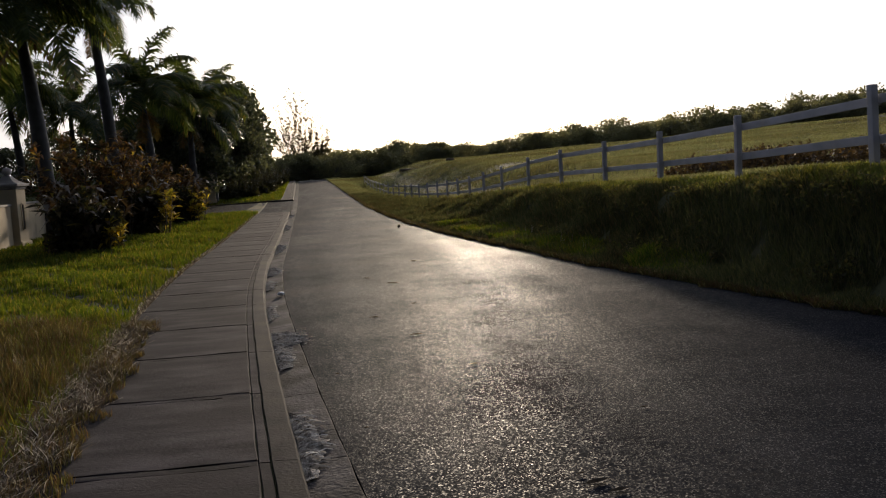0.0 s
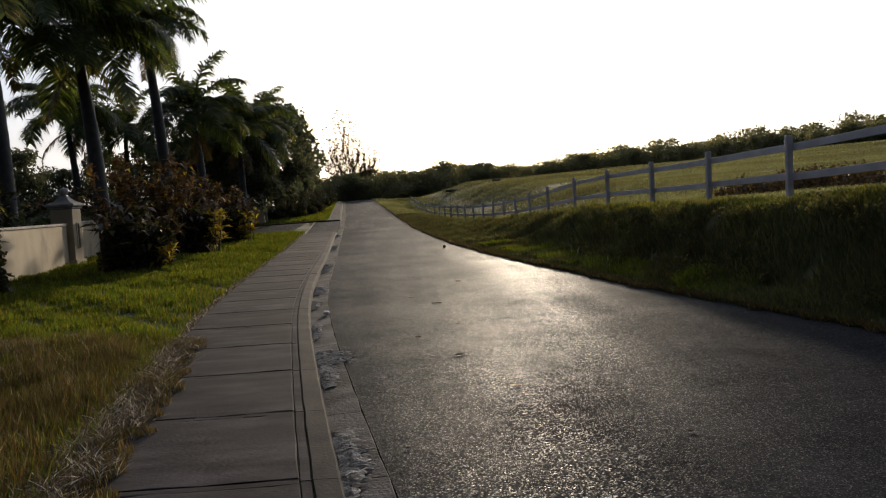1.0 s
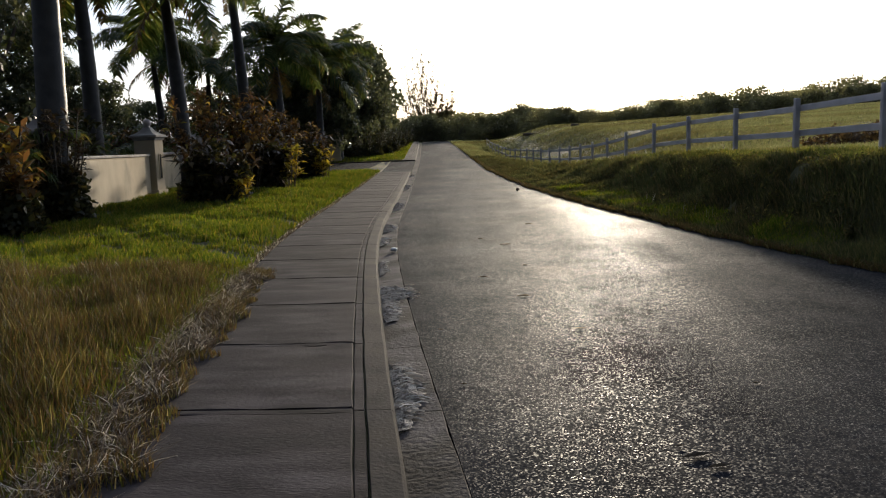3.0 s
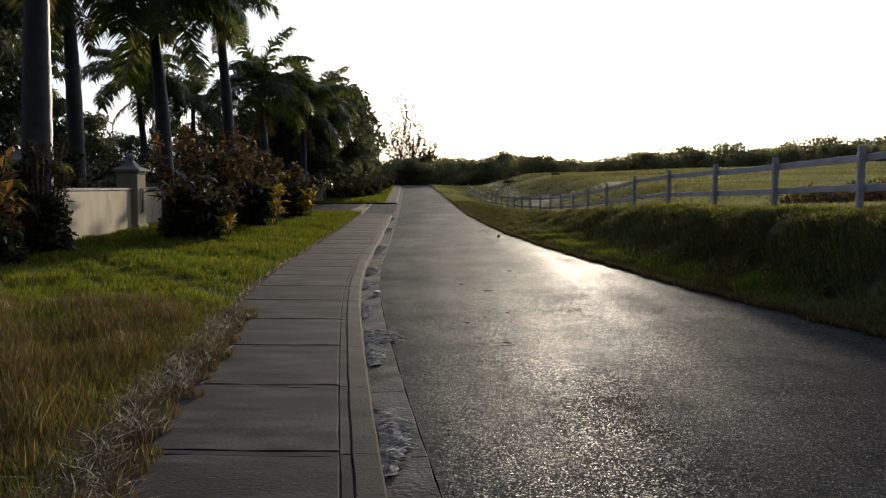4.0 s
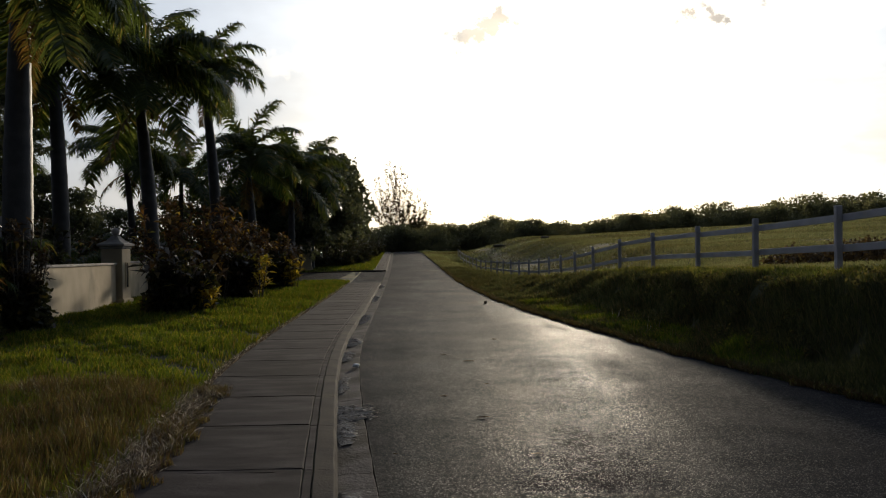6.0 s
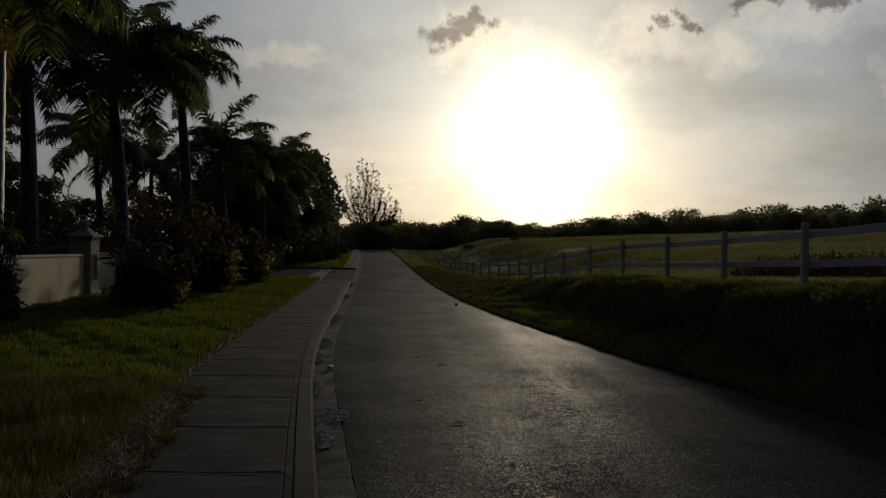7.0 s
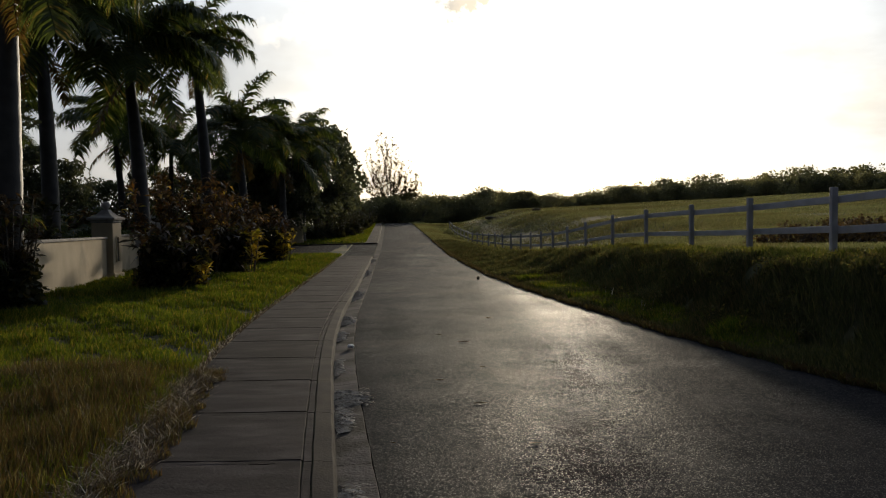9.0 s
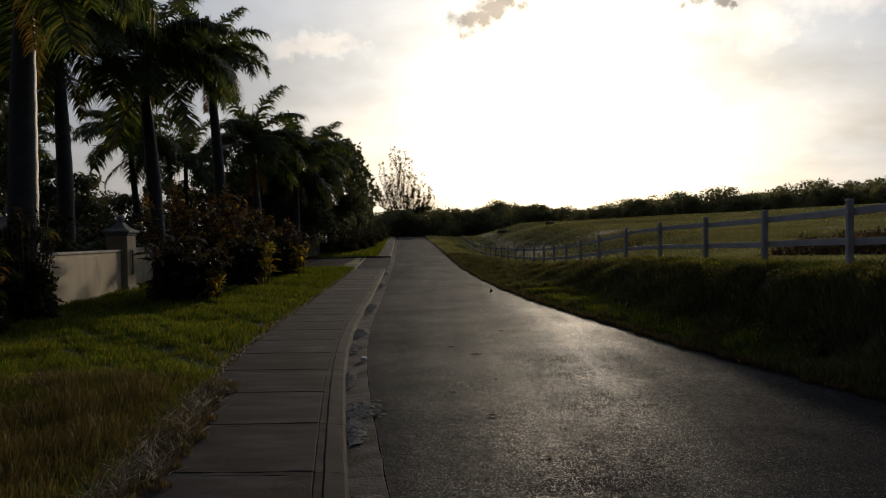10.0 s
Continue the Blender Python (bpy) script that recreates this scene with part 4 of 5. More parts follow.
# ---- shrubs ----
def shrub(name, x, y, height, width, seed, leaf_mat, label, category="shrub", per=760, leaf=0.42, skirt=True, low=0.45, group="shrubs along the estate wall", bare=0.45, canes=22):
    """Many cane stems from one root, with long drooping leaves in whorls, and a dense dark skirt of small leaves."""
    rnd = np.random.RandomState(seed)
    z = float(ground_left(x, y))
    thing = tagged(empty(name, pose(x, y, z)), label, category, group)
    verts, faces, lv, lf = [], [], [], []
    for k in range(canes):
        a, rr = rnd.uniform(0, 6.28), width * 0.5 * math.sqrt(rnd.rand())
        h = height * rnd.uniform(0.45, 1.0)
        top = np.array([math.cos(a) * rr * 1.15, math.sin(a) * rr * 1.15, h])
        v, f = tube([(math.cos(a) * rr * 0.4, math.sin(a) * rr * 0.4, -0.1), (math.cos(a) * rr * 0.8, math.sin(a) * rr * 0.8, h * 0.55), tuple(top)], [0.022, 0.017, 0.01], 4)
        o = len(verts)
        verts.extend(v)
        faces.extend([tuple(i + o for i in g) for g in f])
        for w in range(per // canes):
            t = 1 - (1 - bare) * rnd.rand() ** 1.6
            base = np.array([math.cos(a) * rr * (0.4 + 0.75 * t), math.sin(a) * rr * (0.4 + 0.75 * t), h * t])
            b = rnd.uniform(0, 6.28)
            el = rnd.uniform(0.0, 1.1)
            d = np.array([math.cos(b) * math.cos(el), math.sin(b) * math.cos(el), math.sin(el)])
            side = np.array([-math.sin(b), math.cos(b), 0])
            ll = leaf * rnd.uniform(0.6, 1.3)
            wd = ll * 0.15
            m = base + d * ll * 0.55
            tip = base + d * ll * 0.95 + np.array([0, 0, -ll * rnd.uniform(0.1, 0.55)])
            o = len(lv)
            lv += [base, m + side * wd, tip, m - side * wd]
            lf.append((o, o + 1, o + 2, o + 3))
    child("cane", mesh_from("cane", verts, faces, M_BARK, True), thing)
    child("foliage", mesh_arrays("foliage", np.array(lv), np.array(lf), leaf_mat), thing)
    if skirt:
        k = 46
        a = rnd.uniform(0, 6.28, k)
        r = width * 0.42 * np.sqrt(rnd.rand(k))
        c = np.stack([np.cos(a) * r, np.sin(a) * r, height * low * rnd.rand(k) * (1.15 - r / width)], 1)
        v, f = leaf_cloud(rnd, c, np.full(k, 0.28), 90, 0.16)
        child("skirt", mesh_arrays("skirt", v, f, M_HEDGE), thing, "dense dark green lower growth")
    return thing


for i, (u, y, h, w) in enumerate(((-0.325, 27.6, 3.3, 1.5), (-0.300, 28.4, 3.5, 1.7), (-0.272, 29.2, 3.5, 1.7), (-0.247, 33.0, 3.4, 1.7), (-0.226, 34.4, 3.0, 1.5),
                                  (-0.208, 38.4, 2.4, 1.3), (-0.192, 41.4, 2.2, 1.3), (-0.222, 38.5, 1.9, 1.5))):
    shrub("croton_shrub", u * y, y, h, w, 200 + i, M_CROTON, "tall bronze and yellow croton shrub on bare canes", per=620, leaf=0.36, skirt=False, bare=0.52, canes=12)
for i, (u, y, h, w) in enumerate(((-0.312, 23.6, 1.75, 1.9), (-0.245, 30.4, 1.9, 1.6), (-0.199, 37.4, 1.9, 1.5))):
    shrub("mounded_shrub", u * y, y, h, w, 215 + i, M_BRONZE, "dark rounded shrub with bronze leaf tips beside the lawn", per=620, leaf=0.46, low=0.85, bare=0.1, group="mounded shrubs by the lawn")
for i, (u, y, h, w) in enumerate(((-0.281, 23.4, 0.95, 0.7), (-0.222, 30.0, 1.5, 0.8), (-0.183, 37.0, 1.4, 0.8))):
    shrub("yellow_croton", u * y, y, h, w, 222 + i, M_YELLOW, "small bright yellow-leaved croton at the foot of the shrubs", per=105, leaf=0.44, skirt=False, group="yellow crotons by the lawn", bare=0.3, canes=7)
for i, (u, y, h, w) in enumerate(((-0.478, 26.5, 2.7, 1.8), (-0.43, 34.5, 2.3, 2.0), (-0.41, 37.0, 2.6, 2.2), (-0.38, 40.0, 2.7, 2.2), (-0.53, 24.0, 3.4, 2.0), (-0.345, 39.0, 2.9, 2.2))):
    shrub("garden_shrub", u * y, y, h, w, 230 + i, M_CROTON if i % 2 else M_HEDGE, "leafy green and bronze garden shrub behind the wall", per=700, group="shrubs behind the wall")
shrub("climbing_vine", -0.497 * 18.6, 18.6, 2.7, 1.1, 260, M_BRONZE, "dark leafy vine round the foot of a palm trunk", "vine", 900, 0.24, bare=0.05)
for i, (u, y, h, w) in enumerate(((-0.575, 15.8, 2.2, 1.5), (-0.60, 17.8, 2.4, 1.6))):
    shrub("croton_shrub", u * y, y, h, w, 270 + i, M_CROTON, "tall bronze and yellow croton shrub over dark undergrowth")
for i, (u, y, h, w) in enumerate(((-0.178, 63.5, 1.5, 2.2), (-0.150, 63.0, 1.5, 2.4), (-0.132, 64, 1.6, 2.4), (-0.118, 68, 1.8, 2.4), (-0.108, 73, 1.9, 2.4), (-0.100, 80, 2.2, 2.6), (-0.093, 88, 2.4, 2.8))):
    shrub("hedge_shrub", u * y, y, h, w, 300 + i, M_HEDGE, "low rounded dark green hedge shrub by the verge", per=600, leaf=0.26, group="hedge shrubs by the verge")


def areca(x, y, size, seed, dry=4, label="arching areca palm clump with green and bronze fronds"):
    """A stemless clump of arching feather leaves."""
    rnd = random.Random(seed)
    thing = tagged(empty("areca_palm", pose(x, y, float(ground_left(x, y)))), label, "palm", "areca palms by the estate wall")
    for i in range(16):
        s = size * rnd.uniform(0.75, 1.1)
        a = i * 137.5 + rnd.uniform(-15, 15)
        old = i < dry
        h = size * rnd.uniform(0.25, 0.75)
        v, f = tube([(0, 0, -0.1), (math.cos(radians(a)) * 0.12 * size, math.sin(radians(a)) * 0.12 * size, h)], [0.03, 0.018], 5)
        stem = child("stem", mesh_from("stem", v, f, M_SHAFT, True), thing)
        ob = child("frond", DRY[i % 2] if old else FRONDS[(0, 1, 7, 2, 3, 1)[i % 6]], stem, "bronze withered frond" if old else "")
        ob.matrix_basis = Matrix.Translation((math.cos(radians(a)) * 0.12 * size, math.sin(radians(a)) * 0.12 * size, h)) @ pose(0, 0, 0, 0, -35 if old else 0, a) @ Matrix.Scale(s * 0.5, 4)
    return thing


for i, (u, y, sz) in enumerate(((-0.62, 17.4, 1.3), (-0.60, 19.0, 1.7), (-0.455, 30.5, 1.35), (-0.425, 32.5, 1.4), (-0.50, 27.5, 1.5), (-0.39, 35.0, 1.5), (-0.355, 37.0, 1.5), (-0.31, 38.5, 1.6), (-0.27, 43.0, 1.7), (-0.43, 42.0, 1.6))):
    areca(u * y, y, sz, 600 + i)


# ---- side road and second verge ----
def build_side_road():
    ys = np.linspace(43.2, 56.2, 24)
    verts, faces = [], []
    xs = np.concatenate([np.linspace(-60, -12, 10), np.linspace(-10, 0, 8)])
    for y in ys:
        e = float(kb(y)) + 0.17
        for x in xs:
            xx = e + x
            verts.append((xx, 50.1 + (y - 50.1) * (0.68 + 0.32 * max(0.0, 1 + x / 7.0) ** 1.5), float(rise(y)) - 0.075))
    k = len(xs)
    for i in range(len(ys) - 1):
        for j in range(k - 1):
            a = i * k + j
            faces.append((a, a + 1, a + k + 1, a + k))
    tagged(new("side_road", mesh_from("side_road", verts, faces, M_ASPHALT, True)), "short grey asphalt side road entrance", "road", kind="structure")


build_side_road()


# ---- pavement, kerb and gutter ----
def strip_piece(y0, y1, o0, o1, z0, z1, thick, name, material, drop=0.0, bevel=0.008, back=None, cols=1, worn=0.0):
    """One cast piece between two offsets from the kerb's back line, following the bend, with chipped and wavering edges."""
    n = 4
    verts, faces = [], []
    b0 = bevel if back is None else back
    k = cols + 5
    for i in range(n + 1):
        prof = [(o0, z0 - thick), (o0, z0 - b0)]
        for c in range(cols + 1):
            t = c / cols
            prof.append((o0 + b0 + (o1 - bevel - o0 - b0) * t, z0 + (z1 - z0) * t))
        prof += [(o1, z1 - bevel), (o1 + drop, z1 - thick)]
        for j, (o, z) in enumerate(prof):
            y = y0 + (y1 - y0) * i / n
            if worn and j > 0 and j < k - 1:
                if i in (0, n):
                    y += worn * (math.sin(o * 23 + y * 5) + 0.7 * math.sin(o * 57 + y * 11))
                    z -= worn * 0.5 * max(0.0, math.sin(o * 31 + y * 3))
                o += worn * 0.6 * math.sin(y * 6.1 + j * 0.4) * (1 if j < 3 or j > k - 4 else 0)
                z += worn * 0.35 * math.sin(y * 4.3 + o * 6)
            verts.append((float(kb(y)) + o, y, float(rise(y)) + z))
    for i in range(n):
        for j in range(k - 1):
            a = i * k + j
            faces.append((a, a + 1, a + k + 1, a + k))
    faces += [tuple(range(k - 1, -1, -1)), tuple(n * k + j for j in range(k))]
    return mesh_from(name, verts, faces, material)


def build_pavement():
    pave = tagged(empty("pavement", pose(0, 0, 0)), "brown-stained concrete slab pavement with tooled double joints", "pavement", kind="structure")
    kerb = tagged(empty("kerb", pose(0, 0, 0)), "rounded concrete kerb along the pavement", "kerb", kind="structure")
    gut = tagged(empty("gutter", pose(0, 0, 0)), "concrete drain gutter beside the kerb, cracked and silted", "gutter", kind="structure")
    bed = tagged(empty("pavement_bed", pose(0, 0, 0)), "dark packed bedding under the pavement joints", "pavement", kind="structure")
    ys = [4.71 + 1.63 * k for k in range(-6, 24)]
    rnd = random.Random(3)
    far_ys = [56.45 + 1.63 * k for k in range(0, 34)]
    for run, wide_side in ((ys, SIDE), (far_ys, 0.62)):
        child("bed", ribbon("bed", list(np.arange(run[0], run[-1], 0.8)) + [run[-1]], lambda y: kb(y) - wide_side + 0.01, lambda y: kb(y) + 0.004, lambda y: rise(y) - 0.020, 2, M_SOIL, 0.0, 0.12), bed)
        child("bed", ribbon("bed", list(np.arange(run[0], run[-1], 0.8)) + [run[-1]], lambda y: kb(y) + 0.006, lambda y: kb(y) + 0.44, lambda y: rise(y) - 0.132, 2, M_SOIL, 0.0, 0.08), bed)
        for a, b in zip(run[:-1], run[1:]):
            lift = rnd.uniform(-0.003, 0.003)
            wide = rnd.uniform(0.010, 0.022) if a < 12 else 0.008
            child("slab", strip_piece(a + 0.042 + wide, b - 0.042 - wide, -wide_side, -0.078, lift, lift, 0.12, "slab", M_CONCRETE, cols=10 if a < 20 else 3, worn=0.007 if a < 11 else 0.002), pave)
            child("joint_strip", strip_piece(a - 0.038, a + 0.038, -wide_side, -0.078, lift - 0.004, lift - 0.004, 0.12, "joint_strip", M_CONCRETE, cols=6 if a < 20 else 2, worn=0.005 if a < 11 else 0.002), pave)
            child("edge_strip", strip_piece(a + 0.01, b - 0.01, -0.072, -0.009, lift - 0.003, lift - 0.003, 0.12, "edge_strip", M_CONCRETE, 0.0, 0.004, worn=0.005), pave)
            child("kerb_stone", strip_piece(a + 0.004, b - 0.004, 0.0, 0.155, 0.004 + lift, lift - 0.006, 0.13, "kerb_stone", M_KERB, 0.022, 0.012, 0.004, 2, 0.006), kerb)
    child("bed", ribbon("bed", list(np.arange(56.45, 111, 0.8)), lambda y: kb(y) - SIDE - 0.05, lambda y: kb(y) - 0.62, lambda y: rise(y) + 0.004, 2, M_SOIL, 0.0, 0.1), bed, "turf between the narrow path and the verge")
    for k in range(-6, 56):
        a = 4.71 + 1.63 * k + 0.3
        child("gutter_slab", strip_piece(a, a + 1.622, 0.165, 0.45, -0.118, -0.098, 0.08, "gutter_slab", M_GUTTER, 0.0, 0.006, None, 3, 0.009), gut)



build_pavement()


# ---- silt, litter and debris ----
def silt_patch(y0, y1, o0, o1, seed, height=0.05, label="rippled drift of pale silt washed along the gutter"):
    rnd = np.random.RandomState(seed)
    ny, nx = int(36 + 60 * min(y1 - y0, 1.6)), 20
    waves = [(rnd.uniform(45, 170), rnd.uniform(-80, 80), rnd.uniform(0, 6.28)) for _ in range(9)]
    verts, faces = [], []
    for i in range(ny + 1):
        t = i / ny
        y = y0 + (y1 - y0) * t
        for j in range(nx + 1):
            s = j / nx
            edge = math.sin(math.pi * t) ** 0.5 * math.sin(math.pi * s) ** 0.6
            rip = 0.4 + 0.35 * math.sin(y * 52 + 1.6 * math.sin(s * 4 + seed)) + sum(math.sin(y * a + s * (o1 - o0) * b + c) for a, b, c in waves) / 7 + 0.4 * rnd.rand() ** 2
            edge *= 0.8 + 0.3 * math.sin(y * 37 + s * 9 + seed) * math.sin(y * 13.7 + s * 4 + seed)
            z = -0.121 + 0.022 * s + edge * 0.017 + edge ** 1.5 * height * 1.15 * rip + rnd.uniform(-0.0025, 0.0025)
            wob = 0.014 * math.sin(y * 5.3 + seed) + (0.012 * math.sin(y * 67 + seed * 3) + 0.010 * math.sin(y * 113 + seed)) * s
            reach = (o1 - o0) * (0.3 + 0.5 * math.sin(math.pi * t) ** 0.8 + 0.2 * math.sin(y * 11 + seed) * math.sin(y * 29 + seed))
            verts.append((float(kb(y)) + o0 + reach * s + wob, y + 0.05 * s * math.sin(y * 19 + seed), float(rise(y)) + z))
    k = nx + 1
    for i in range(ny):
        for j in range(nx):
            a = i * k + j
            faces.append((a, a + 1, a + k + 1, a + k))
    tagged(new("silt_drift", mesh_from("silt_drift", verts, faces, M_SAND, False)), label, "silt", "silt drifts in the gutter")


def dry_flakes(y0, y1, o0, o1, count, seed):
    """Curled flakes of dry mud and leaf lying across the gutter."""
    rnd = np.random.RandomState(seed)
    verts, faces = [], []
    for _ in range(count):
        y = rnd.uniform(y0, y1)
        x = float(kb(y)) + rnd.uniform(o0, o1)
        z = float(rise(y)) - 0.095 + rnd.uniform(0, 0.03)
        a, l, w = rnd.normal(0, 0.35), rnd.uniform(0.03, 0.13), rnd.uniform(0.003, 0.008)
        d, e = np.array([math.cos(a), math.sin(a), rnd.uniform(-0.15, 0.15)]), np.array([-math.sin(a), math.cos(a), rnd.uniform(-0.1, 0.5)])
        o = len(verts)
        c = np.array([x, y, z])
        for t in (-1, 0, 1):
            up = np.array([0, 0, -0.012 * t * t])
            verts += [c + d * l / 2 * t - e * w + up, c + d * l / 2 * t + e * w + up]
        faces += [(o, o + 2, o + 3, o + 1), (o + 2, o + 4, o + 5, o + 3)]
    tagged(new("dry_flakes", mesh_arrays("dry_flakes", np.array(verts), np.array(faces), M_FLAKE)), "pale curled flakes of dry silt and leaf in the gutter", "debris", kind="stuff")


for i, (y0, y1, o0, o1, h) in enumerate(((4.65, 6.1, 0.17, 0.40, 0.022), (7.6, 8.6, 0.17, 0.38, 0.02), (8.6, 9.55, 0.17, 0.60, 0.024), (10.4, 11.6, 0.17, 0.32, 0.016), (13.4, 14.6, 0.16, 0.36, 0.022), (15.6, 17.0, 0.15, 0.46, 0.04), (20.5, 23.5, 0.15, 0.44, 0.05), (29, 33, 0.15, 0.4, 0.05), (38, 41, 0.15, 0.42, 0.05))):
    silt_patch(y0, y1, o0, o1, 400 + i, h)
    dry_flakes(y0 + 0.1, y1 - 0.05, o0 + 0.03, o1 - 0.04, 70, 450 + i)


def litter_leaf(x, y, size, turn, seed):
    rnd = random.Random(seed)
    bm = bmesh.new()
    pts = [(0, -0.5), (0.16, -0.15), (0.13, 0.2), (0, 0.5), (-0.13, 0.2), (-0.17, -0.15)]
    up = [bm.verts.new((px * size, py * size, 0.005 + 0.06 * size * abs(px) * 4 + rnd.uniform(0, 0.004))) for px, py in pts]
    mid = bm.verts.new((0, 0, 0.003))
    for i in range(6):
        bm.faces.new((mid, up[i], up[(i + 1) % 6]))
    bmesh.ops.solidify(bm, geom=bm.faces[:], thickness=0.004)
    me = bpy.data.meshes.new("fallen_leaf")
    bm.to_mesh(me)
    bm.free()
    me.materials.append(M_LITTER)
    ob = tagged(new("fallen_leaf", me), "curled dry brown leaf lying on the asphalt", "leaf", "fallen leaves on the road")
    ob.matrix_basis = pose(x, y, float(rise(y)) + road_top(x, y), 0, 0, turn)


def road_top(x, y):
    a, b = float(kb(y)) + 0.455, float(xr(y))
    t = min(max((x - a) / (b - a), 0), 1)
    return ROAD_Z + 0.02 * 4 * t * (1 - t) + 0.003


rl = random.Random(12)
for i, (x, y, s) in enumerate(((0.48, 8.65, 0.15), (0.86, 7.07, 0.12), (0.42, 13.07, 0.2), (0.03, 13.98, 0.12), (0.95, 16.26, 0.16), (0.07, 9.96, 0.12), (-0.07, 5.53, 0.05),
                               (1.10, 4.16, 0.17), (1.17, 4.02, 0.13), (1.05, 4.3, 0.06), (1.77, 5.38, 0.06), (0.6, 10.8, 0.08), (-0.3, 7.2, 0.05))):
    litter_leaf(x, y, s, rl.uniform(60, 120), 500 + i)


def crumpled_litter(x, y):
    bm = bmesh.new()
    bmesh.ops.create_icosphere(bm, subdivisions=2, radius=0.055)
    rnd = random.Random(8)
    for v in bm.verts:
        v.co *= rnd.uniform(0.7, 1.15)
        v.co.z = v.co.z * 0.6 + 0.03
    me = bpy.data.meshes.new("crumpled_litter")
    bm.to_mesh(me)
    bm.free()
    me.materials.append(M_PAPER)
    ob = tagged(new("crumpled_litter", me), "small crumpled white litter beside the gutter", "litter")
    ob.matrix_basis = pose(x, y, float(rise(y)) - 0.095)


crumpled_litter(-1.25, 12.65)


# unidentified small upright shape, drawn as a dark lump
def loose_stone(x, y):
    bm = bmesh.new()
    bmesh.ops.create_icosphere(bm, subdivisions=2, radius=0.05)
    rnd = random.Random(17)
    for v in bm.verts:
        v.co *= rnd.uniform(0.8, 1.12)
        v.co.z = v.co.z * 1.2 + 0.05
    me = bpy.data.meshes.new("loose_stone")
    bm.to_mesh(me)
    bm.free()
    me.materials.append(M_LITTER)
    ob = tagged(new("loose_stone", me), "small dark upright lump on the asphalt, for an unidentified shape", "stone")
    ob.matrix_basis = pose(x, y, float(rise(y)) + road_top(x, y) - 0.006)


loose_stone(1.21, 27.2)


# ---- grass ----
def blades(name, x, y, z, height, width, seed, material, label, lean=0.45):
    """Bent two-piece blades at the given roots."""
    rnd = np.random.RandomState(seed)
    n = len(x)
    a = rnd.uniform(0, 2 * np.pi, n)
    h = height * rnd.uniform(0.5, 1.25, n)
    ln = h * lean * rnd.uniform(0.2, 1.6, n)
    b = rnd.uniform(0, 2 * np.pi, n)
    w = width * rnd.uniform(0.7, 1.3, n)
    sx, sy = np.cos(b) * w / 2, np.sin(b) * w / 2
    dx, dy = np.cos(a) * ln, np.sin(a) * ln
    root = np.stack([x, y, z - 0.01], 1)
    p0 = root + np.stack([-sx, -sy, 0 * sx], 1)
    p1 = root + np.stack([sx, sy, 0 * sx], 1)
    p2 = root + np.stack([sx * 0.8 + dx * 0.4, sy * 0.8 + dy * 0.4, h * 0.6], 1)
    p3 = root + np.stack([-sx * 0.8 + dx * 0.4, -sy * 0.8 + dy * 0.4, h * 0.6], 1)
    p4 = root + np.stack([dx, dy, h], 1)
    v = np.stack([p0, p1, p2, p3, p4], 1).reshape(-1, 3)
    o = np.arange(n)[:, None] * 5
    f = np.concatenate([o + np.array([0, 1, 2]), o + np.array([0, 2, 3]), o + np.array([3, 2, 4])], 0)
    return tagged(new(name, mesh_arrays(name, v, f, material)), label, "grass", kind="stuff")


def scatter(n, y0, y1, seed, power=1.0):
    rnd = np.random.RandomState(seed)
    return y0 + (y1 - y0) * rnd.rand(n) ** power, rnd


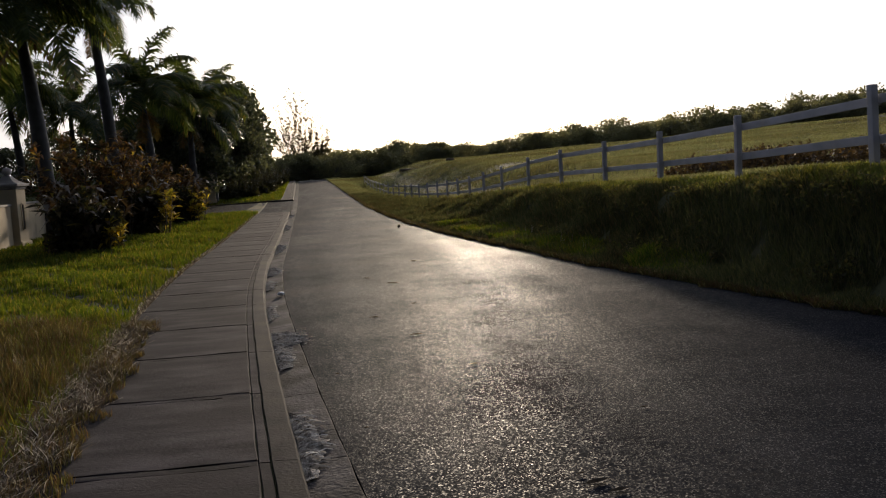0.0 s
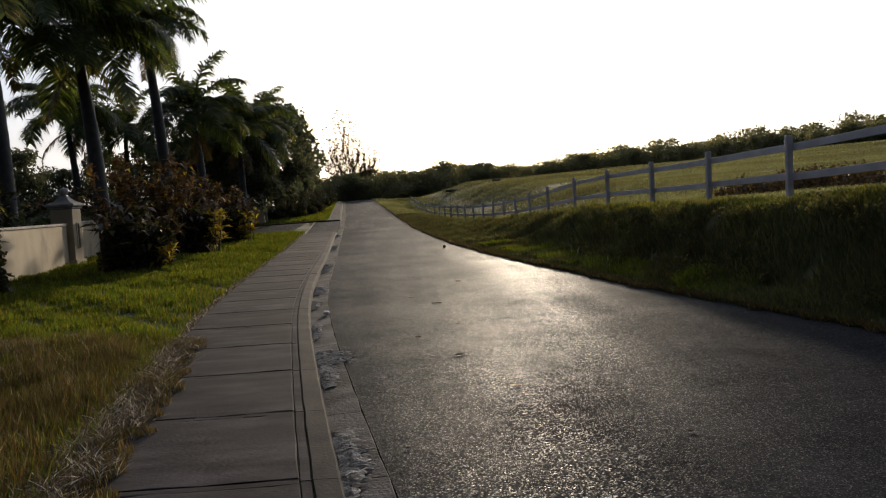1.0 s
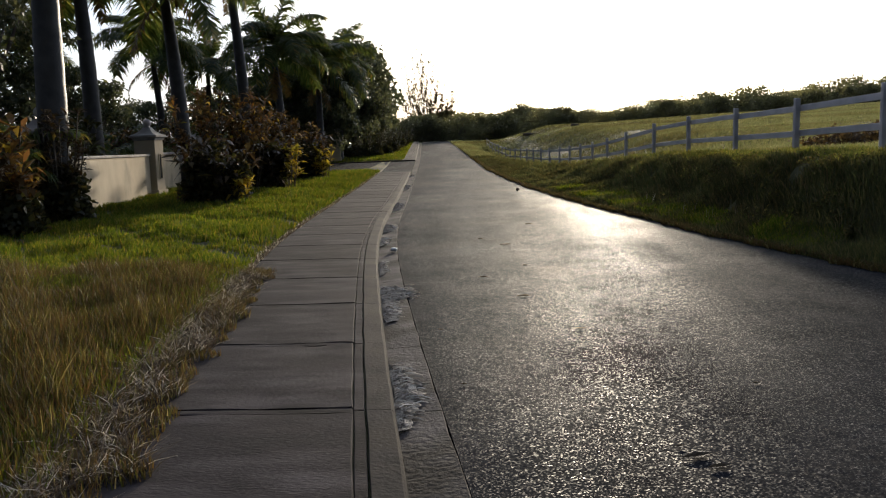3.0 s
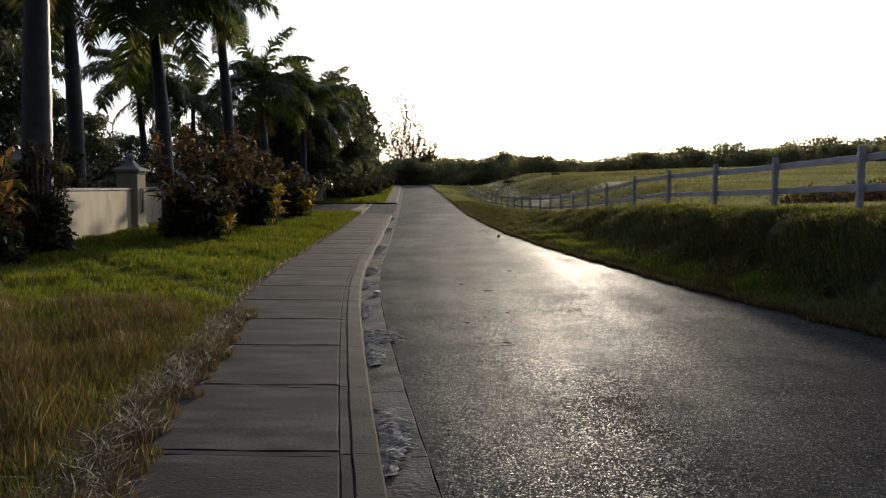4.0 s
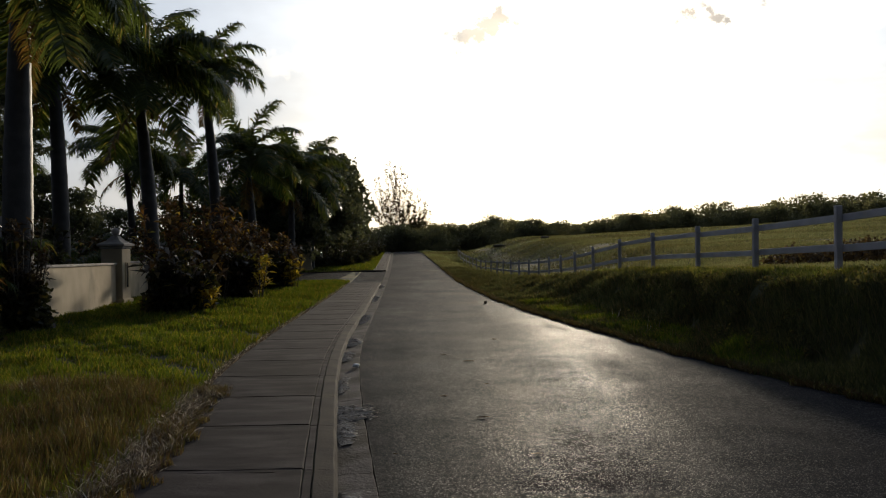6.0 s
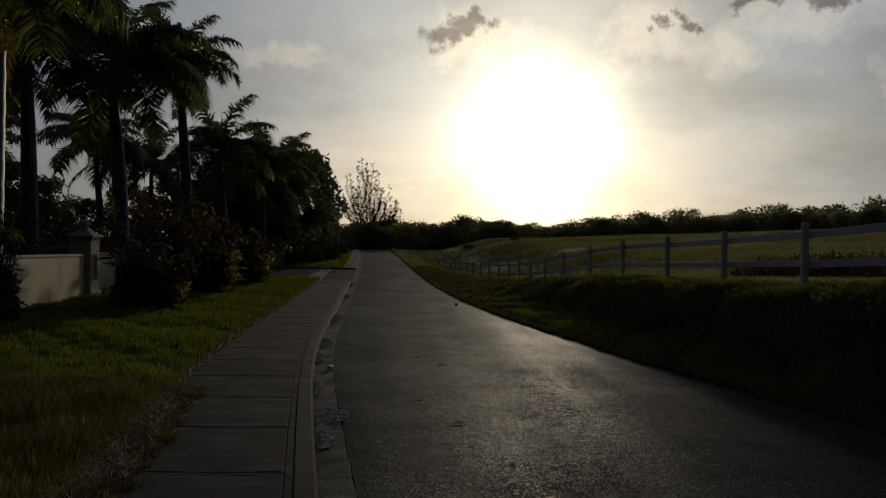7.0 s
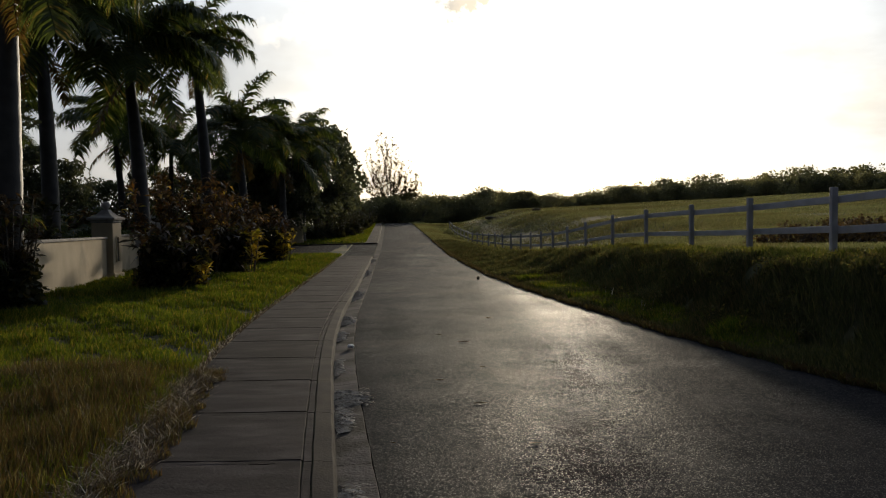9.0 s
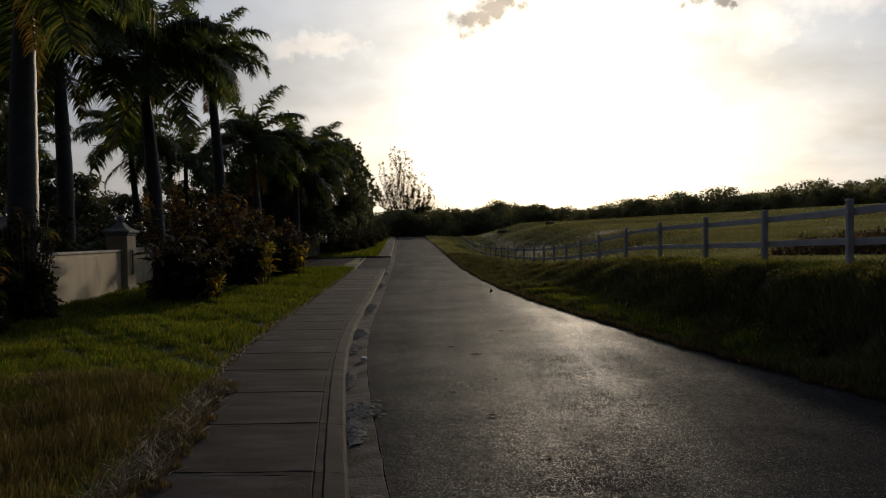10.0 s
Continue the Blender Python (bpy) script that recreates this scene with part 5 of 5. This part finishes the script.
def lawn():
    # mown green lawn, denser close by
    y, r = scatter(300000, 8.5, 44, 1, 1.7)
    d = 14.0 * r.rand(len(y)) ** 0.9
    x = kb(y) - SIDE - d
    tuft = bumps(x, y, 0.35, 3.0)
    keep = (x > -0.64 * y - 1) & (tuft + 0.8 * bumps(x * 0.5, y, 0.22, 8.0) > -0.62 + 0.5 * r.rand(len(x)))
    x, y, tuft = x[keep], y[keep], tuft[keep]
    blades("lawn_grass", x, y, ground_left(x, y), 0.075 * (1 + 0.45 * tuft + 0.75 * bumps(x * 0.45, y, 1.1, 6.0)) + 0.03 + 0.0015 * y, 0.006 + 0.0007 * y, 2, M_GRASS, "short bright green lawn grass lit from behind")
    # second verge past the side road
    y, r = scatter(28000, 56.6, 108, 3)
    x = kb(y) - 0.66 - 5.8 * r.rand(len(y))
    blades("verge_grass", x, y, np.where(x > kb(y) - SIDE, rise(y), ground_left(x, y)), np.full(len(x), 0.14), 0.05, 4, M_GRASS, "short green verge grass past the side road")
    # tall seeding grass close to the walker
    y, r = scatter(200000, -4.0, 10.2, 5, 0.8)
    d = 8.0 * r.rand(len(y)) ** 1.1
    x = kb(y) - SIDE + 0.34 - d + 0.14 * bumps(x=y * 1.0, y=y * 2.0, s=0.5)
    tuft = bumps(x, y, 0.5, 5.0)
    hgt = 0.20 * (1 + 0.4 * tuft) * (0.35 + 0.65 * smooth((d - 0.1) / 0.7))
    blades("seeding_grass", x, y, np.maximum(ground_left(x, y), np.where(d < 0.3, 0.0, -9)), hgt, 0.0065, 6, M_DRYGRASS, "tall brown-tipped seeding grass beside the pavement", 0.35)
    y, r = scatter(80000, -4.0, 10.5, 7, 0.85)
    d = 8.0 * r.rand(len(y))
    x = kb(y) - SIDE - d
    blades("under_grass", x, y, ground_left(x, y), np.full(len(x), 0.13), 0.008, 8, M_GRASS, "green grass under the seeding stems")
    # dry straw creeping over the slabs' edge
    y, r = scatter(11000, 0.5, 10.2, 9)
    reach = 0.37 + 0.22 * bumps(y * 1.0, y * 0.7, 0.45, 1.0) + 0.16 * bumps(y * 3.0, y * 2.0, 0.5, 2.0)
    d = reach * r.rand(len(y)) ** 0.8
    x = kb(y) - SIDE - 0.15 + d
    blades("dead_straw", x, y, np.full(len(x), 0.004), np.full(len(x), 0.085), 0.007, 10, M_STRAW, "dead grey straw matted over the pavement edge", 1.9)
    y, r = scatter(9000, 9, 42, 11)
    x = kb(y) - SIDE + 0.10 * r.rand(len(y)) - 0.05
    blades("edge_straw", x, y, rise(y) + 0.0, np.full(len(x), 0.05), 0.012, 12, M_STRAW, "dry straw along the pavement edge", 1.2)


def bank_and_field():
    y, r = scatter(230000, 3.5, 60, 21, 1.35)
    s = 1.25 * r.rand(len(y))
    x = xr(y) + s * (fx(y) - xr(y)) - 0.04
    tuft = bumps(x, y, 0.6, 1.0)
    keep = (tuft > -0.6) & (x < 0.66 * y + 1)
    x, y, s, tuft = x[keep], y[keep], s[keep], tuft[keep]
    h = np.interp(s, (0, 0.05, 0.2, 0.6, 0.8, 1.0), (0.05, 0.13, 0.17, 0.22, 0.14, 0.09)) * (1 + 0.5 * tuft)
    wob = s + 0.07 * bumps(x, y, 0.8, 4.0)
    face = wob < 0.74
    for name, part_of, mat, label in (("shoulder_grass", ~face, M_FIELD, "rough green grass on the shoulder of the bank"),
                                      ("bank_grass", face, M_BANK, "tussocky grass toned darker on the verge and shaded steep face of the bank")):
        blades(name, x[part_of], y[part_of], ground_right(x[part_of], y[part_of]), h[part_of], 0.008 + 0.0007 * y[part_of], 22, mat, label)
    # fresh growth along the flat verge below the bank
    y, r = scatter(26000, 11.5, 27, 27, 1.1)
    s = 0.08 + 0.27 * r.rand(len(y))
    x = xr(y) + s * (fx(y) - xr(y))
    keep = bumps(x * 0.8, y, 0.9, 3.0) > -0.25
    x, y = x[keep], y[keep]
    blades("fresh_grass", x, y, ground_right(x, y), 0.17 * (1 + 0.5 * bumps(x, y, 0.5, 7.0)), 0.008 + 0.0007 * y, 28, M_GRASS, "fresh green grass along the flat verge under the bank")
    y, r = scatter(60000, 60, 118, 23)
    x = xr(y) + 5.0 * r.rand(len(y))
    blades("far_bank_grass", x, y, ground_right(x, y), np.full(len(x), 0.2), 0.05, 24, M_PASTURE, "rough grass along the far road edge")
    y, r = scatter(260000, 12, 112, 25, 1.2)
    x = fx(y) + (0.70 * y - fx(y) + 3) * r.rand(len(y))
    tuft = bumps(x, y, 7.0, 1.0)
    keep = tuft > -1.0 + 0.4 * r.rand(len(x))
    x, y, tuft = x[keep], y[keep], tuft[keep]
    blades("pasture_grass", x, y, ground_right(x, y), 0.13 * (1 + 0.35 * tuft), 0.010 + 0.0007 * y, 26, M_PASTURE, "grazed pasture grass with dry patches", 0.6)
    # dark scrub strip just behind the fence
    rnd = np.random.RandomState(31)
    c = []
    for k in range(150):
        yy = rnd.uniform(8.0, 21.5)
        xx = fx(yy) + rnd.uniform(1.8, 4.6) + 0.10 * (23 - yy)
        c.append((xx, yy, float(ground_right(xx, yy)) + 0.45 * rnd.rand()))
    v, f = leaf_cloud(rnd, c, np.full(len(c), 0.36), 130, 0.10)
    tagged(new("low_scrub", mesh_arrays("low_scrub", v, f, M_SCRUB)), "low dark brown scrub behind the paddock fence", "scrub", kind="stuff")
    # ragged grass and straw creeping over the road's edge
    y, r = scatter(30000, 5.0, 60, 33, 1.3)
    x = xr(y) + 0.10 - (0.16 + 0.12 * bumps(y * 1.0, y * 0.6, 0.7, 1.0) + 0.08 * bumps(y * 2.0, y * 3.0, 0.6, 2.0)) * r.rand(len(y)) ** 0.7
    blades("edge_grass", x, y, rise(y) + ROAD_Z, np.full(len(x), 0.09), 0.010 + 0.0006 * y, 34, M_DRYGRASS, "ragged dry grass creeping over the asphalt edge", 0.9)
    # broad-leaved weeds in lumps along the bank
    rnd = np.random.RandomState(51)
    yy = rnd.uniform(7, 56, 260)
    ss = 0.70 - 0.42 * rnd.rand(260) ** 1.5
    xx = xr(yy) + ss * (fx(yy) - xr(yy))
    c = np.stack([xx, yy, ground_right(xx, yy) + 0.06], 1)
    v, f = leaf_cloud(rnd, c, rnd.uniform(0.12, 0.34, 260), 170, 0.055)
    tagged(new("bank_weeds", mesh_arrays("bank_weeds", v, f, M_WEED)), "lumpy broad-leaved weeds on the roadside bank", "weeds", kind="stuff")
    # pale seed plumes on the bank
    rnd = np.random.RandomState(41)
    yy = rnd.uniform(14, 34, 5)
    ss = rnd.uniform(0.15, 0.35, 5)
    x = np.repeat(xr(yy) + ss * (fx(yy) - xr(yy)), 12) + rnd.normal(0, 0.05, 60)
    y = np.repeat(yy, 12) + rnd.normal(0, 0.05, 60)
    blades("seed_plumes", x, y, ground_right(x, y), np.full(60, 0.32), 0.010, 42, M_STRAW, "pale seeding grass plumes on the bank", 0.25)


lawn()
bank_and_field()


# ---- kerb of the side road and small things on the ridge ----
def kerb_return():
    pts = [(0.0, 56.25), (-1.6, 56.1), (-3.2, 55.6), (-5.0, 54.9), (-7.5, 54.2), (-11.0, 53.8), (-18.0, 53.6)]
    verts, faces = [], []
    for i, (o, y) in enumerate(pts):
        x, z = float(kb(y)) + o, float(rise(y))
        for dy, dz in ((-0.10, -0.2), (-0.08, 0.0), (0.0, 0.02), (0.13, 0.02), (0.15, -0.2)):
            verts.append((x, y + dy, z + dz))
    for i in range(len(pts) - 1):
        for j in range(4):
            a = i * 5 + j
            faces.append((a, a + 1, a + 6, a + 5))
    faces += [(0, 1, 2, 3, 4)]
    tagged(new("kerb_return", mesh_from("kerb_return", verts, faces, M_KERB)), "curved concrete kerb round the side road corner", "kerb", kind="structure")


kerb_return()


# bark-coloured tube put in for an unidentified low dark object
def fallen_log(x, y, length, seed):
    rnd = random.Random(seed)
    pts = [(t * length - length / 2, rnd.uniform(-0.04, 0.04), 0.12 + rnd.uniform(-0.02, 0.02)) for t in (0, 0.3, 0.6, 1.0)]
    v, f = tube(pts, [0.15, 0.17, 0.15, 0.12], 9)
    ob = tagged(new("fallen_log", mesh_from("fallen_log", v, f, M_BARK, True)), "low dark rounded shape on the pasture, for an unidentified object", "log", "logs on the pasture")
    ob.matrix_basis = pose(x, y, float(ground_right(x, y)), 0, 0, rnd.uniform(-20, 20))


for i, (x, y, l) in enumerate(((5.6, 98, 1.4), (10.4, 94, 0.9))):
    fallen_log(x, y, l, 700 + i)
